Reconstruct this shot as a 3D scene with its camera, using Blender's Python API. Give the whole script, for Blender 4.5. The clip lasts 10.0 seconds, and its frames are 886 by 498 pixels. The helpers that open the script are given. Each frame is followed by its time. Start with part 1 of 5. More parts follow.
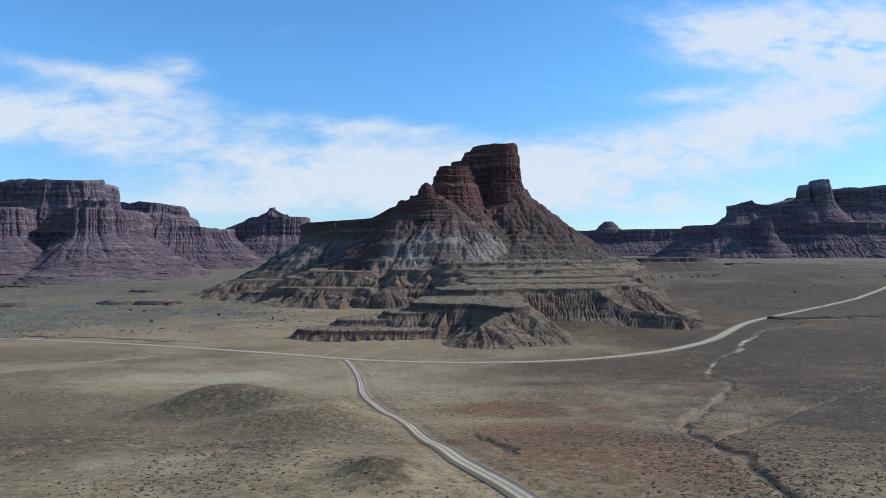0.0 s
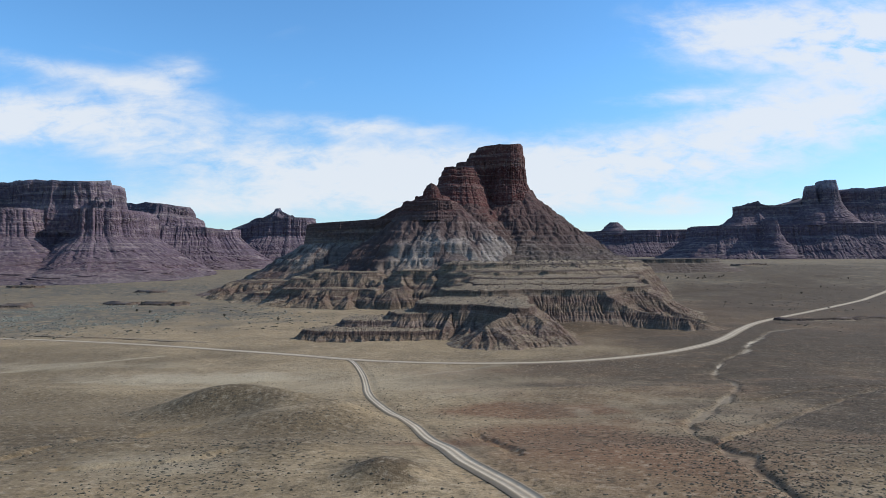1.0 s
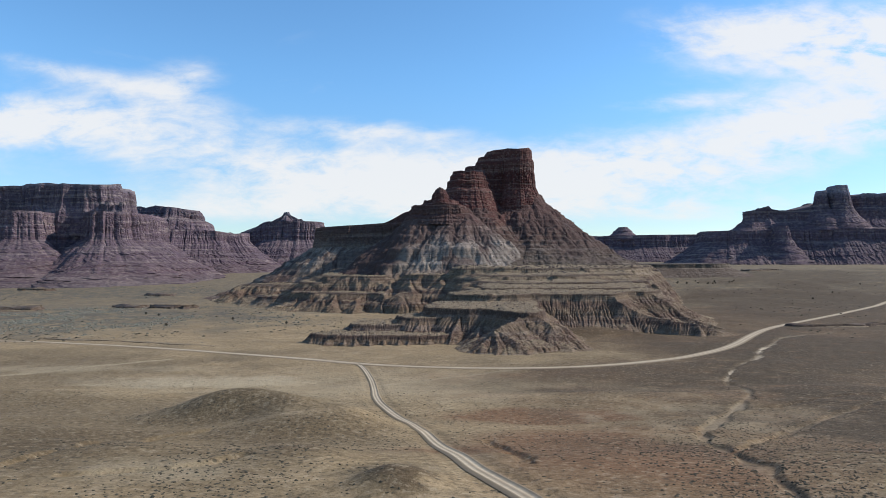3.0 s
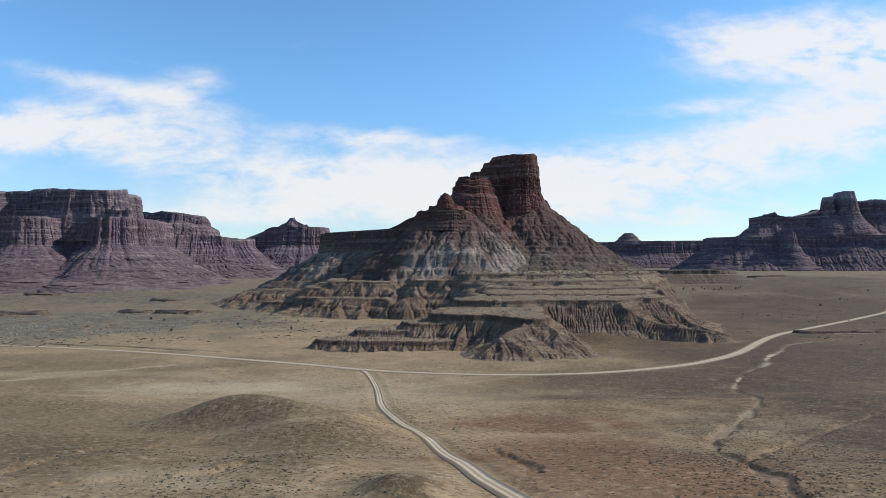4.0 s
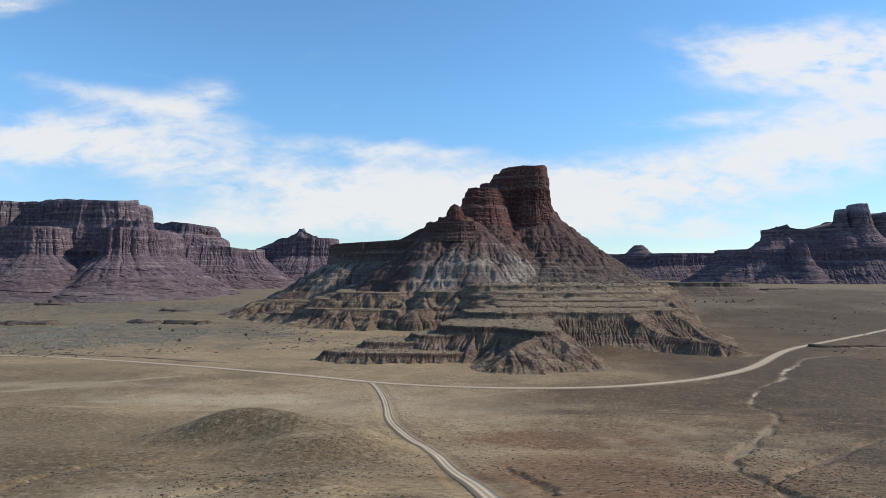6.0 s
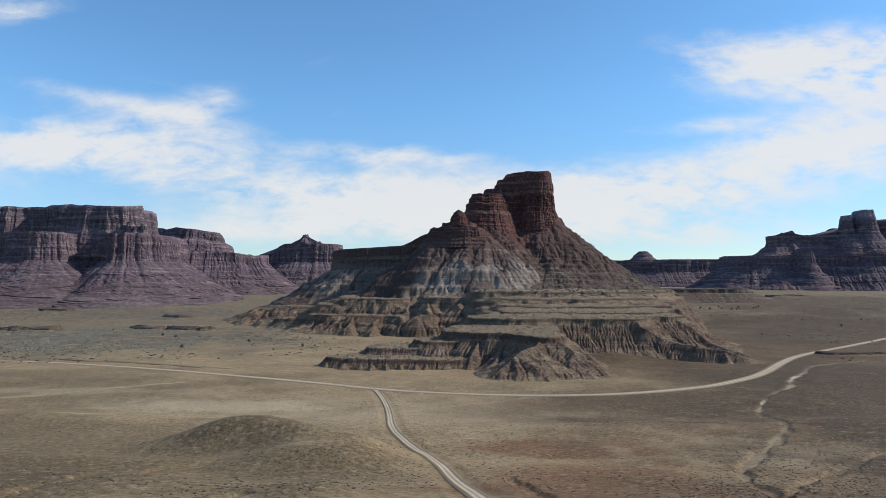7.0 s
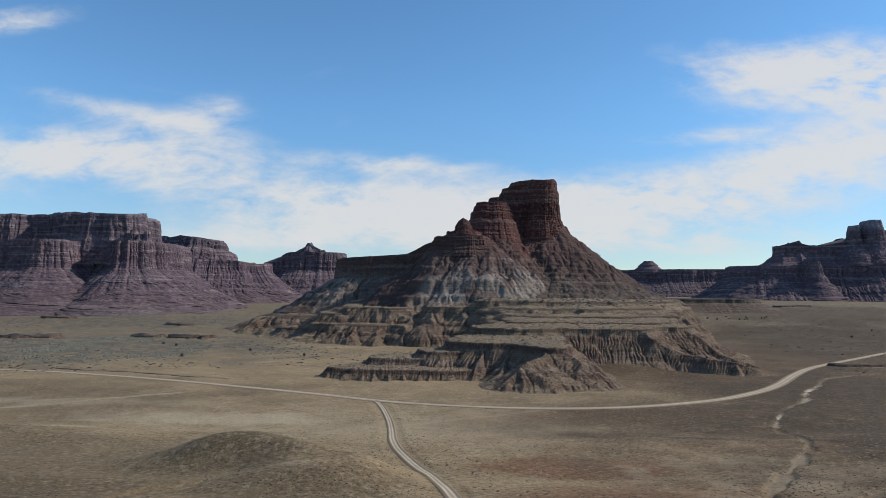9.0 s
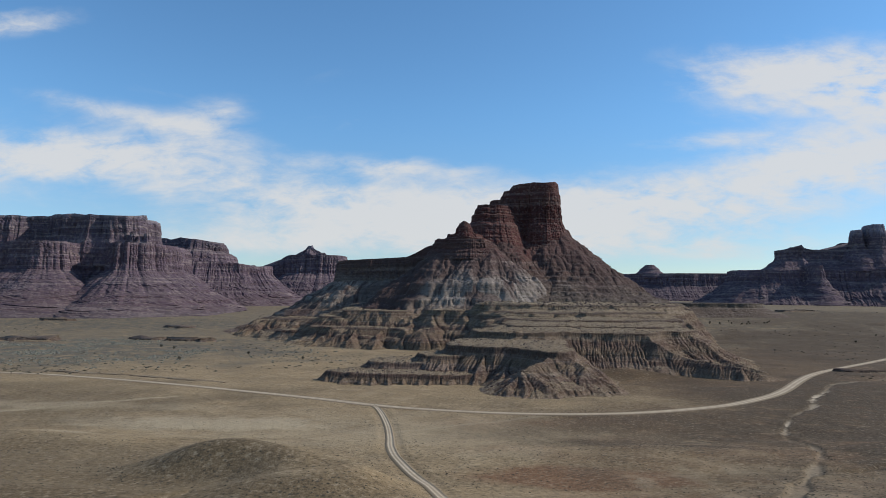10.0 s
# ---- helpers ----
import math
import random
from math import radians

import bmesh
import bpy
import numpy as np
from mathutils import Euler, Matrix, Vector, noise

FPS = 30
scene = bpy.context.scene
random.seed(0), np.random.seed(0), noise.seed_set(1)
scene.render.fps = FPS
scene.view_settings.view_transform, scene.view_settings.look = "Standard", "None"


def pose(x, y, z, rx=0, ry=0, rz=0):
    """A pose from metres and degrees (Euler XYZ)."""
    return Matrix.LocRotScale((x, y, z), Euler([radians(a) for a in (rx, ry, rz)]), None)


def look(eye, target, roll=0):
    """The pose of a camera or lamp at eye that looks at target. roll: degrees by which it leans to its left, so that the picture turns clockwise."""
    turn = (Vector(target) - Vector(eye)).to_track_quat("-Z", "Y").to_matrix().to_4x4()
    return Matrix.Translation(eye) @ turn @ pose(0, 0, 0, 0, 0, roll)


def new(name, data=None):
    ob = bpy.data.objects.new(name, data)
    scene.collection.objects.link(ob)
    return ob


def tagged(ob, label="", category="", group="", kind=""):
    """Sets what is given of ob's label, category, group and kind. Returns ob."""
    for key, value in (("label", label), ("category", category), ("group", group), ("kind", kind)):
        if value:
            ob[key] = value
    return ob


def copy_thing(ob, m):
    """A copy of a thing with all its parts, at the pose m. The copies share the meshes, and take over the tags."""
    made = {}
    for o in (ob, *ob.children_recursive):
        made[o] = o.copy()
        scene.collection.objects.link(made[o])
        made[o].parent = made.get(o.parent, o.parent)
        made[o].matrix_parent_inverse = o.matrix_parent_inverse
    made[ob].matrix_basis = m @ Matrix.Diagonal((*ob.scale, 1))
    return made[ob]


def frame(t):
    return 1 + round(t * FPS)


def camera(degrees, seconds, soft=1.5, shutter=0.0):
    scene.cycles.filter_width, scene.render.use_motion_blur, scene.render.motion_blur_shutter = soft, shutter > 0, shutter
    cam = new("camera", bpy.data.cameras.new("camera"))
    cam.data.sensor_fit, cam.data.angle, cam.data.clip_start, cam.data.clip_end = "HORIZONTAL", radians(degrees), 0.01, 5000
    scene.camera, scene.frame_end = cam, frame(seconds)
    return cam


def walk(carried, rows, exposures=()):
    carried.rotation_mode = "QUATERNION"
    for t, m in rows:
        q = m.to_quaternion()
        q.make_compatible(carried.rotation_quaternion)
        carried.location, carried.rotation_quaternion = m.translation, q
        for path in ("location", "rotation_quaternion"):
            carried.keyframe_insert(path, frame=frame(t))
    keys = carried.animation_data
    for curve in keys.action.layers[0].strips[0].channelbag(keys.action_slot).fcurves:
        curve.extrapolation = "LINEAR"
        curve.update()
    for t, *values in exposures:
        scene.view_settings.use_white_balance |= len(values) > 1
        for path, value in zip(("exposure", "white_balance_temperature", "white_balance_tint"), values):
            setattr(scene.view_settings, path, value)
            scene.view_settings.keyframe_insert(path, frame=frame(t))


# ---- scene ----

# ======== camera and its flight ========
cam = camera(66.0, 10.0, soft=0.8)

# seconds, eye (x, y, z), heading to the left, pitch up, lean to the left
FLIGHT = [
    (0.0, 0.0, 0.0, 70.0, -0.165, 0.451, -0.522),
    (0.5, -0.01, 0.02, 69.97, 0.057, 0.486, -0.53),
    (1.0, -0.03, 0.08, 69.97, 0.268, 0.519, -0.49),
    (1.5, -0.1, 0.42, 69.94, 0.441, 0.575, -0.441),
    (2.0, -0.22, 0.93, 69.91, 0.607, 0.624, -0.392),
    (2.5, -0.39, 1.55, 69.83, 0.766, 0.709, -0.34),
    (4.0, -0.72, 4.08, 69.70, 1.378, 1.372, -0.198),
    (4.5, -0.83, 5.15, 69.68, 1.588, 1.599, -0.142),
    (5.0, -0.93, 6.48, 69.64, 1.78, 1.831, -0.091),
    (5.5, -1.04, 8.11, 69.53, 1.959, 2.08, -0.026),
    (7.0, -1.1, 13.13, 69.26, 2.477, 2.847, 0.106),
    (7.5, -1.4, 15.66, 69.2, 2.556, 3.062, 0.165),
    (8.0, -1.58, 18.34, 69.18, 2.65, 3.266, 0.21),
    (8.5, -1.68, 21.48, 69.12, 2.775, 3.46, 0.259),
    (9.0, -1.78, 25.12, 69.0, 2.835, 3.61, 0.331),
    (9.5, -1.92, 29.29, 68.75, 2.865, 3.761, 0.434),
    (10.0, -1.98, 33.51, 68.55, 2.909, 3.897, 0.525),
]


def aim(x, y, z, heading, pitch, lean):
    a, b = radians(heading), radians(pitch)
    ahead = Vector((-math.sin(a) * math.cos(b), math.cos(a) * math.cos(b), math.sin(b)))
    return look((x, y, z), Vector((x, y, z)) + ahead * 100.0, lean)


walk(cam, [(t, aim(*row)) for t, *row in FLIGHT], exposures=[(0.0, -0.20, 5720, 7), (1.0, -0.12, 6050, 9), (2.5, -0.02, 6400, 10), (5.0, -0.03, 6500, 10), (7.5, -0.20, 6480, 9.5), (10.0, -0.37, 6450, 9.5)])

# ======== sky, sun ========
SUN_TO = Vector((0.80, 0.11, 0.56)).normalized()      # towards the sun
SUN_ELEV = math.asin(SUN_TO.z)
SUN_AZ = math.atan2(SUN_TO.x, SUN_TO.y)               # clockwise from +y


class Nodes:
    """Short-hand for building a node tree."""

    def __init__(self, tree):
        self.t = tree

    def n(self, kind, **inputs):
        node = self.t.nodes.new(kind)
        for key, value in inputs.items():
            self.put(node, key, value)
        return node

    def put(self, node, key, value):
        sock = node.inputs[int(key[1:])] if key[0] == "i" and key[1:].isdigit() else node.inputs[key.replace("_", " ")]
        if isinstance(value, bpy.types.NodeSocket):
            self.t.links.new(value, sock)
        else:
            sock.default_value = value

    def math(self, op, a, b=0.0, c=0.0, clamp=False):
        node = self.t.nodes.new("ShaderNodeMath")
        node.operation, node.use_clamp = op, clamp
        for k, v in enumerate((a, b, c)):
            self.put(node, "i%d" % k, v)
        return node.outputs[0]

    def mix(self, fac, a, b, mode="MIX"):
        node = self.t.nodes.new("ShaderNodeMix")
        node.data_type, node.blend_type = "RGBA", mode
        self.put(node, "i0", fac)
        self.put(node, "i6", a if isinstance(a, bpy.types.NodeSocket) else (*a, 1))
        self.put(node, "i7", b if isinstance(b, bpy.types.NodeSocket) else (*b, 1))
        return node.outputs[2]

    def smooth(self, v, lo, hi):
        node = self.t.nodes.new("ShaderNodeMapRange")
        node.interpolation_type = "SMOOTHSTEP"
        for k, x in enumerate((v, lo, hi, 0.0, 1.0)):
            self.put(node, "i%d" % k, x)
        return node.outputs[0]

    def noise(self, vec, scale, detail=4.0, rough=0.55, warp=0.0):
        node = self.n("ShaderNodeTexNoise", Vector=vec, Scale=scale, Detail=detail, Roughness=rough, Distortion=warp)
        return node.outputs["Fac"]

    def scaled(self, vec, s):
        node = self.t.nodes.new("ShaderNodeVectorMath")
        node.operation = "MULTIPLY"
        self.put(node, "i0", vec)
        self.put(node, "i1", s)
        return node.outputs[0]

    def ramp(self, fac, stops):
        node = self.t.nodes.new("ShaderNodeValToRGB")
        e = node.color_ramp.elements
        while len(e) < len(stops):
            e.new(0.5)
        for el, (p, c) in zip(e, stops):
            el.position, el.color = p, (*c, 1)
        self.put(node, "i0", fac)
        return node.outputs[0]


world = bpy.data.worlds.new("desert_sky")
scene.world = world
world.use_nodes = True
wt = world.node_tree
wt.nodes.clear()
W = Nodes(wt)
sky = W.n("ShaderNodeTexSky")
sky.sky_type, sky.sun_disc = "NISHITA", False
sky.sun_elevation, sky.sun_rotation = SUN_ELEV, SUN_AZ
sky.altitude, sky.air_density, sky.dust_density, sky.ozone_density = 1400.0, 1.0, 0.3, 2.0
way = W.n("ShaderNodeTexCoord").outputs["Generated"]
sep = W.n("ShaderNodeSeparateXYZ", Vector=way)
ahead = W.math("MAXIMUM", sep.outputs[1], 0.06)
U = W.math("DIVIDE", sep.outputs[0], ahead)
V = W.math("DIVIDE", sep.outputs[2], ahead)
plane = W.n("ShaderNodeCombineXYZ", X=U, Y=V, Z=0.0).outputs[0]
wisp = W.noise(W.scaled(plane, (2.2, 7.5, 1.0)), 1.6, 7.0, 0.58, 0.6)
fine = W.noise(W.scaled(plane, (4.0, 9.0, 1.0)), 4.5, 6.0, 0.62, 0.3)
# banks of thin cloud: centre and half-size (across, up), slant, weight
BANKS = [
    (-0.495, 0.199, 0.21, 0.046, -0.10, 0.92), (-0.64, 0.20, 0.12, 0.03, 0.0, 0.6), (-0.553, 0.277, 0.16, 0.018, -0.22, 0.55), (-0.396, 0.268, 0.06, 0.034, 0.1, 0.6),
    (-0.188, 0.120, 0.23, 0.044, -0.02, 1.2), (-0.106, 0.190, 0.12, 0.017, -0.05, 0.7), (0.292, 0.134, 0.21, 0.050, 0.03, 1.25), (0.06, 0.115, 0.15, 0.04, 0.0, 0.9),
    (0.524, 0.200, 0.13, 0.038, 0.0, 1.15), (0.483, 0.319, 0.18, 0.050, -0.04, 1.15), (0.66, 0.30, 0.12, 0.06, 0.0, 1.1), (0.317, 0.228, 0.08, 0.012, 0.05, 0.55),
    (-0.35, 0.075, 0.35, 0.022, 0.0, 0.45), (0.30, 0.072, 0.45, 0.022, 0.0, 0.45), (-0.72, 0.415, 0.11, 0.022, 0.1, 0.8), (0.95, 0.22, 0.2, 0.10, 0.0, 1.1), (-1.0, 0.2, 0.25, 0.08, 0.0, 1.0),
]
total = None
for bu, bv, su, sv, slant, weight in BANKS:
    du = W.math("SUBTRACT", U, bu)
    dv = W.math("SUBTRACT", W.math("SUBTRACT", V, bv), W.math("MULTIPLY", du, slant))
    q = W.math("ADD", W.math("POWER", W.math("DIVIDE", du, su), 2.0), W.math("POWER", W.math("DIVIDE", dv, sv), 2.0))
    bump = W.math("MULTIPLY", W.math("EXPONENT", W.math("MULTIPLY", q, -0.9)), weight)
    total = bump if total is None else W.math("ADD", total, bump)
nn = W.math("MULTIPLY", W.math("SUBTRACT", wisp, 0.5), 4.0)
ff = W.math("MULTIPLY", W.math("SUBTRACT", fine, 0.5), 4.0)
rag = W.math("ADD", W.math("MULTIPLY", nn, 0.50), W.math("MULTIPLY", ff, 0.40))
cover = W.smooth(W.math("ADD", W.math("MULTIPLY", total, W.math("ADD", rag, 0.95)), W.math("MULTIPLY", nn, 0.10)), 0.16, 1.15)
thin = W.math("MULTIPLY", W.smooth(wisp, 0.60, 0.80), 0.18)
cover = W.math("MAXIMUM", cover, thin)
cover = W.math("MULTIPLY", cover, W.smooth(sep.outputs[2], 0.0, 0.05))
blue = W.n("ShaderNodeBackground", Color=W.mix(1.0, sky.outputs[0], W.mix(W.smooth(sep.outputs[2], 0.45, 0.75), W.mix(W.smooth(sep.outputs[2], 0.02, 0.28), (0.72, 0.80, 0.85), (0.76, 1.09, 1.23)), (1.30, 1.25, 1.25)), "MULTIPLY"), Strength=0.172)
white = W.n("ShaderNodeBackground", Color=(1.0, 1.0, 1.0, 1), Strength=0.91)
both = W.n("ShaderNodeMixShader", i0=W.math("MULTIPLY", cover, 0.90), i1=blue.outputs[0], i2=white.outputs[0])
wt.links.new(both.outputs[0], W.n("ShaderNodeOutputWorld").inputs[0])

lamp = bpy.data.lights.new("sun", "SUN")
lamp.energy, lamp.angle, lamp.color = 5.0, radians(0.6), (1.0, 0.94, 0.89)
sun = new("sun", lamp)
sun.matrix_world = look(SUN_TO * 3000.0, (0, 0, 0))

# ======== numeric noise ========


def _hash(ix, iy, iz):
    h = (ix.astype(np.int64) * 374761393 + iy.astype(np.int64) * 668265263 + iz.astype(np.int64) * 2147483647 + 1013) & 0xFFFFFFFF
    h = ((h ^ (h >> 13)) * 1274126177) & 0xFFFFFFFF
    return ((h ^ (h >> 16)) & 0xFFFFFF) / float(0xFFFFFF)


def vnoise(x, y=0.0, z=0.0):
    """Smooth value noise, -1 to 1."""
    x, y, z = np.broadcast_arrays(np.asarray(x, float), np.asarray(y, float), np.asarray(z, float))
    fx, fy, fz = np.floor(x), np.floor(y), np.floor(z)
    tx, ty, tz = x - fx, y - fy, z - fz
    tx, ty, tz = (t * t * (3 - 2 * t) for t in (tx, ty, tz))
    out = 0.0
    for i in (0, 1):
        for j in (0, 1):
            for k in (0, 1):
                w = (tx if i else 1 - tx) * (ty if j else 1 - ty) * (tz if k else 1 - tz)
                out = out + w * _hash(fx + i, fy + j, fz + k)
    return out * 2 - 1


def fbm(x, y=0.0, z=0.0, octaves=4, gain=0.5):
    out, a = 0.0, 1.0
    for o in range(octaves):
        out = out + a * vnoise(np.asarray(x) * 2 ** o + 17.3 * o, np.asarray(y) * 2 ** o + 5.1 * o, np.asarray(z) * 2 ** o)
        a *= gain
    return out


def rills(u):
    """Rounded ribs between sharp gullies, each rib of its own height, 0 to 1."""
    u = np.asarray(u, float)
    i = np.floor(u)
    t = np.abs(2 * (u - i) - 1)
    h = 0.35 + 0.65 * _hash(i, 0 * i + 3, 0 * i)
    return h * (1 - t ** 1.1)


def columns(u, z):
    """Jointed columns of rock: blocks that stand proud or back, with cracks between them, -0.6 to 1."""
    u, z = np.broadcast_arrays(np.asarray(u, float), np.asarray(z, float))
    i = np.floor(u)
    t = u - i
    j = np.floor(z + 3.0 * _hash(i, 0 * i + 9, 0 * i))
    h = 0.65 * _hash(i, 0 * i, 0 * i + 1) + 0.35 * _hash(i, j, 0 * i + 2)
    return h * (1 - 0.35 * np.abs(2 * t - 1) ** 3) - 0.55 * np.exp(-(np.minimum(t, 1 - t) / 0.09) ** 2)


def sstep(v, lo, hi):
    t = np.clip((v - lo) / (hi - lo), 0, 1)
    return t * t * (3 - 2 * t)


# ======== materials ========


def material(name, rough=0.9):
    m = bpy.data.materials.new(name)
    m.use_nodes = True
    k = Nodes(m.node_tree)
    bsdf = m.node_tree.nodes["Principled BSDF"]
    bsdf.inputs["Roughness"].default_value = rough
    bsdf.inputs["Specular IOR Level"].default_value = 0.15
    return m, k, bsdf


def rock(name, stops, z0, z1, dust, strata=6.0, wobble=5.0, dust_amount=0.6, bump=0.8, bumpscale=0.35, bands=1.0, flat=0.70, grooves=0.9, debris=0.0):
    """Layered rock: colour by height through the strata, with fine banding, blotches, and dust lying on the flat ledges."""
    m, k, bsdf = material(name)
    geo = k.n("ShaderNodeNewGeometry")
    pos = geo.outputs["Position"]
    z = k.n("ShaderNodeSeparateXYZ", Vector=pos).outputs[2]
    blotch = k.noise(pos, 0.018, 4.0, 0.6)
    grain = k.noise(pos, bumpscale, 6.0, 0.74)
    zz = k.math("ADD", z, k.math("MULTIPLY", k.math("SUBTRACT", blotch, 0.5), wobble * 2))
    fac = k.math("DIVIDE", k.math("SUBTRACT", zz, z0), z1 - z0)
    col = k.ramp(fac, stops)
    band = k.noise(k.scaled(pos, (0.004, 0.004, 1.0 / strata)), 1.0, 4.0, 0.65)
    col = k.mix(k.math("MULTIPLY", k.smooth(band, 0.48, 0.66), 0.6 * bands), col, k.mix(0.5, col, (0.10, 0.055, 0.045)))
    col = k.mix(k.math("MULTIPLY", k.smooth(band, 0.50, 0.34), 0.45 * bands), col, k.mix(0.5, col, (0.52, 0.42, 0.34)))
    streak = k.noise(k.scaled(pos, (0.12, 0.12, 0.012)), 1.0, 4.0, 0.6)
    col = k.mix(k.math("MULTIPLY", k.smooth(streak, 0.5, 0.75), 0.35), col, (0.07, 0.04, 0.035))
    up = k.n("ShaderNodeSeparateXYZ", Vector=geo.outputs["Normal"]).outputs[2]
    lying = k.math("MULTIPLY", k.smooth(k.math("ADD", up, k.math("MULTIPLY", k.math("SUBTRACT", grain, 0.5), 0.35 * (1 - flat) / 0.3)), flat, 0.98), dust_amount)
    col = k.mix(lying, col, dust)
    cells = k.n("ShaderNodeTexVoronoi", Vector=pos, Scale=bumpscale * 0.9)
    tone = k.n("ShaderNodeSeparateXYZ", Vector=cells.outputs["Color"]).outputs[0]
    col = k.mix(k.math("MULTIPLY", k.smooth(tone, 0.55, 0.9), 0.45), col, k.mix(0.7, col, (0.035, 0.026, 0.024)))
    col = k.mix(k.math("MULTIPLY", k.smooth(tone, 0.30, 0.05), 0.35), col, k.mix(0.5, col, (0.36, 0.29, 0.23)))
    col = k.mix(k.math("MULTIPLY", k.smooth(grain, 0.5, 0.68), 0.55), col, k.mix(0.6, col, (0.04, 0.03, 0.026)))
    if debris:      # tongues of dark fallen rock running down the slope
        lane = k.n("ShaderNodeAttribute")
        lane.attribute_name = "along"
        tongue = k.noise(k.n("ShaderNodeCombineXYZ", X=k.math("MULTIPLY", lane.outputs["Fac"], 0.075), Y=k.math("MULTIPLY", z, 0.012)).outputs[0], 1.0, 5.0, 0.65)
        # fallen rock, and the shade of the spur's left flank put into the colour
        debris_shade = k.n("ShaderNodeAttribute")
        debris_shade.attribute_name = "fall"
        amount = k.math("MAXIMUM", k.math("MULTIPLY", k.smooth(tongue, 0.47, 0.60), debris), k.math("MULTIPLY", debris_shade.outputs["Fac"], k.smooth(k.math("ADD", tongue, k.math("MULTIPLY", grain, 0.3)), 0.34, 0.56)))
        col = k.mix(amount, col, k.mix(grain, (0.050, 0.030, 0.026), (0.100, 0.066, 0.054)))
    # shade in the gullies put into the colour, darker where cut deeper
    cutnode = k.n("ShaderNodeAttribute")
    cutnode.attribute_name = "gully_shade"
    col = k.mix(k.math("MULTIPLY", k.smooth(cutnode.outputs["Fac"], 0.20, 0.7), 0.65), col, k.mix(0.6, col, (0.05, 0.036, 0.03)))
    # hard bed below the rims, with the lip's shade put into its colour
    rim_shade = k.n("ShaderNodeAttribute")
    rim_shade.attribute_name = "cap"
    col = k.mix(k.math("MULTIPLY", rim_shade.outputs["Fac"], 0.75), col, (0.062, 0.040, 0.032))
    k.put(bsdf, "Base_Color", col)
    way = k.n("ShaderNodeAttribute")
    way.attribute_name = "along"
    groove = k.noise(k.n("ShaderNodeCombineXYZ", X=k.math("MULTIPLY", way.outputs["Fac"], 0.42), Y=k.math("MULTIPLY", z, 0.05)).outputs[0], 1.0, 3.0, 0.6)
    b = k.n("ShaderNodeBump", Strength=bump, Distance=1.6, Height=k.math("ADD", k.math("ADD", grain, k.math("MULTIPLY", tone, 0.5)), k.math("ADD", k.math("MULTIPLY", groove, grooves), k.math("MULTIPLY", band, 0.8))))
    k.put(bsdf, "Normal", b.outputs[0])
    return m


BUTTE_STOPS = [(0.0, (0.101, 0.073, 0.045)), (0.13, (0.095, 0.068, 0.044)), (0.18, (0.101, 0.080, 0.055)), (0.24, (0.083, 0.062, 0.044)), (0.33, (0.078, 0.050, 0.037)), (0.42, (0.088, 0.046, 0.034)),
               (0.50, (0.090, 0.035, 0.028)), (0.66, (0.094, 0.031, 0.026)), (0.8, (0.079, 0.028, 0.024)), (1.0, (0.094, 0.038, 0.032))]
# red strata shifted to blue-violet: distance haze put into the base colour
HAZED_MESA_STOPS = [(0.0, (0.092, 0.073, 0.081)), (0.12, (0.088, 0.057, 0.072)), (0.35, (0.092, 0.066, 0.083)), (0.50, (0.114, 0.080, 0.098)), (0.72, (0.120, 0.087, 0.103)),
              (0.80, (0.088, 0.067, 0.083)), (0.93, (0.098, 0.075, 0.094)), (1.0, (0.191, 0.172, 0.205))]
SPUR_STOPS = [(0.0, (0.181, 0.123, 0.080)), (0.13, (0.187, 0.129, 0.085)), (0.18, (0.217, 0.173, 0.127)), (0.22, (0.263, 0.223, 0.177)), (0.27, (0.199, 0.165, 0.132)), (0.32, (0.217, 0.179, 0.144)),
              (0.36, (0.140, 0.103, 0.085)), (0.43, (0.115, 0.071, 0.058)), (0.49, (0.093, 0.038, 0.033)), (0.54, (0.078, 0.027, 0.023)), (1.0, (0.078, 0.030, 0.025))]
mat_butte = rock("layered_butte_rock", BUTTE_STOPS, 0.0, 300.0, (0.135, 0.098, 0.072), dust_amount=0.3, strata=5.0, bands=0.7, debris=0.4)
mat_spur = rock("pale_footed_rock", SPUR_STOPS, 0.0, 300.0, (0.155, 0.115, 0.08), dust_amount=0.2, strata=5.0, wobble=14.0, debris=0.85)
mat_badland = rock("eroded_mudstone", [(0.0, (0.225, 0.164, 0.098)), (0.12, (0.190, 0.127, 0.079)), (0.22, (0.139, 0.087, 0.059)), (0.36, (0.210, 0.147, 0.091)), (0.48, (0.138, 0.088, 0.060)), (0.62, (0.225, 0.162, 0.100)), (0.78, (0.154, 0.102, 0.067)), (0.85, (0.225, 0.165, 0.100)), (1.0, (0.253, 0.190, 0.118))],
                   -4.0, 52.0, (0.286, 0.216, 0.128), strata=2.6, wobble=1.5, dust_amount=0.85, bump=0.9, bumpscale=0.8, bands=0.8, flat=0.86, grooves=2.6)
mat_mesa = rock("hazed_red_mesa_rock", HAZED_MESA_STOPS, -10.0, 325.0, (0.15, 0.11, 0.09), strata=8.0, wobble=6.0, dust_amount=0.4, bump=1.0, bumpscale=0.14)


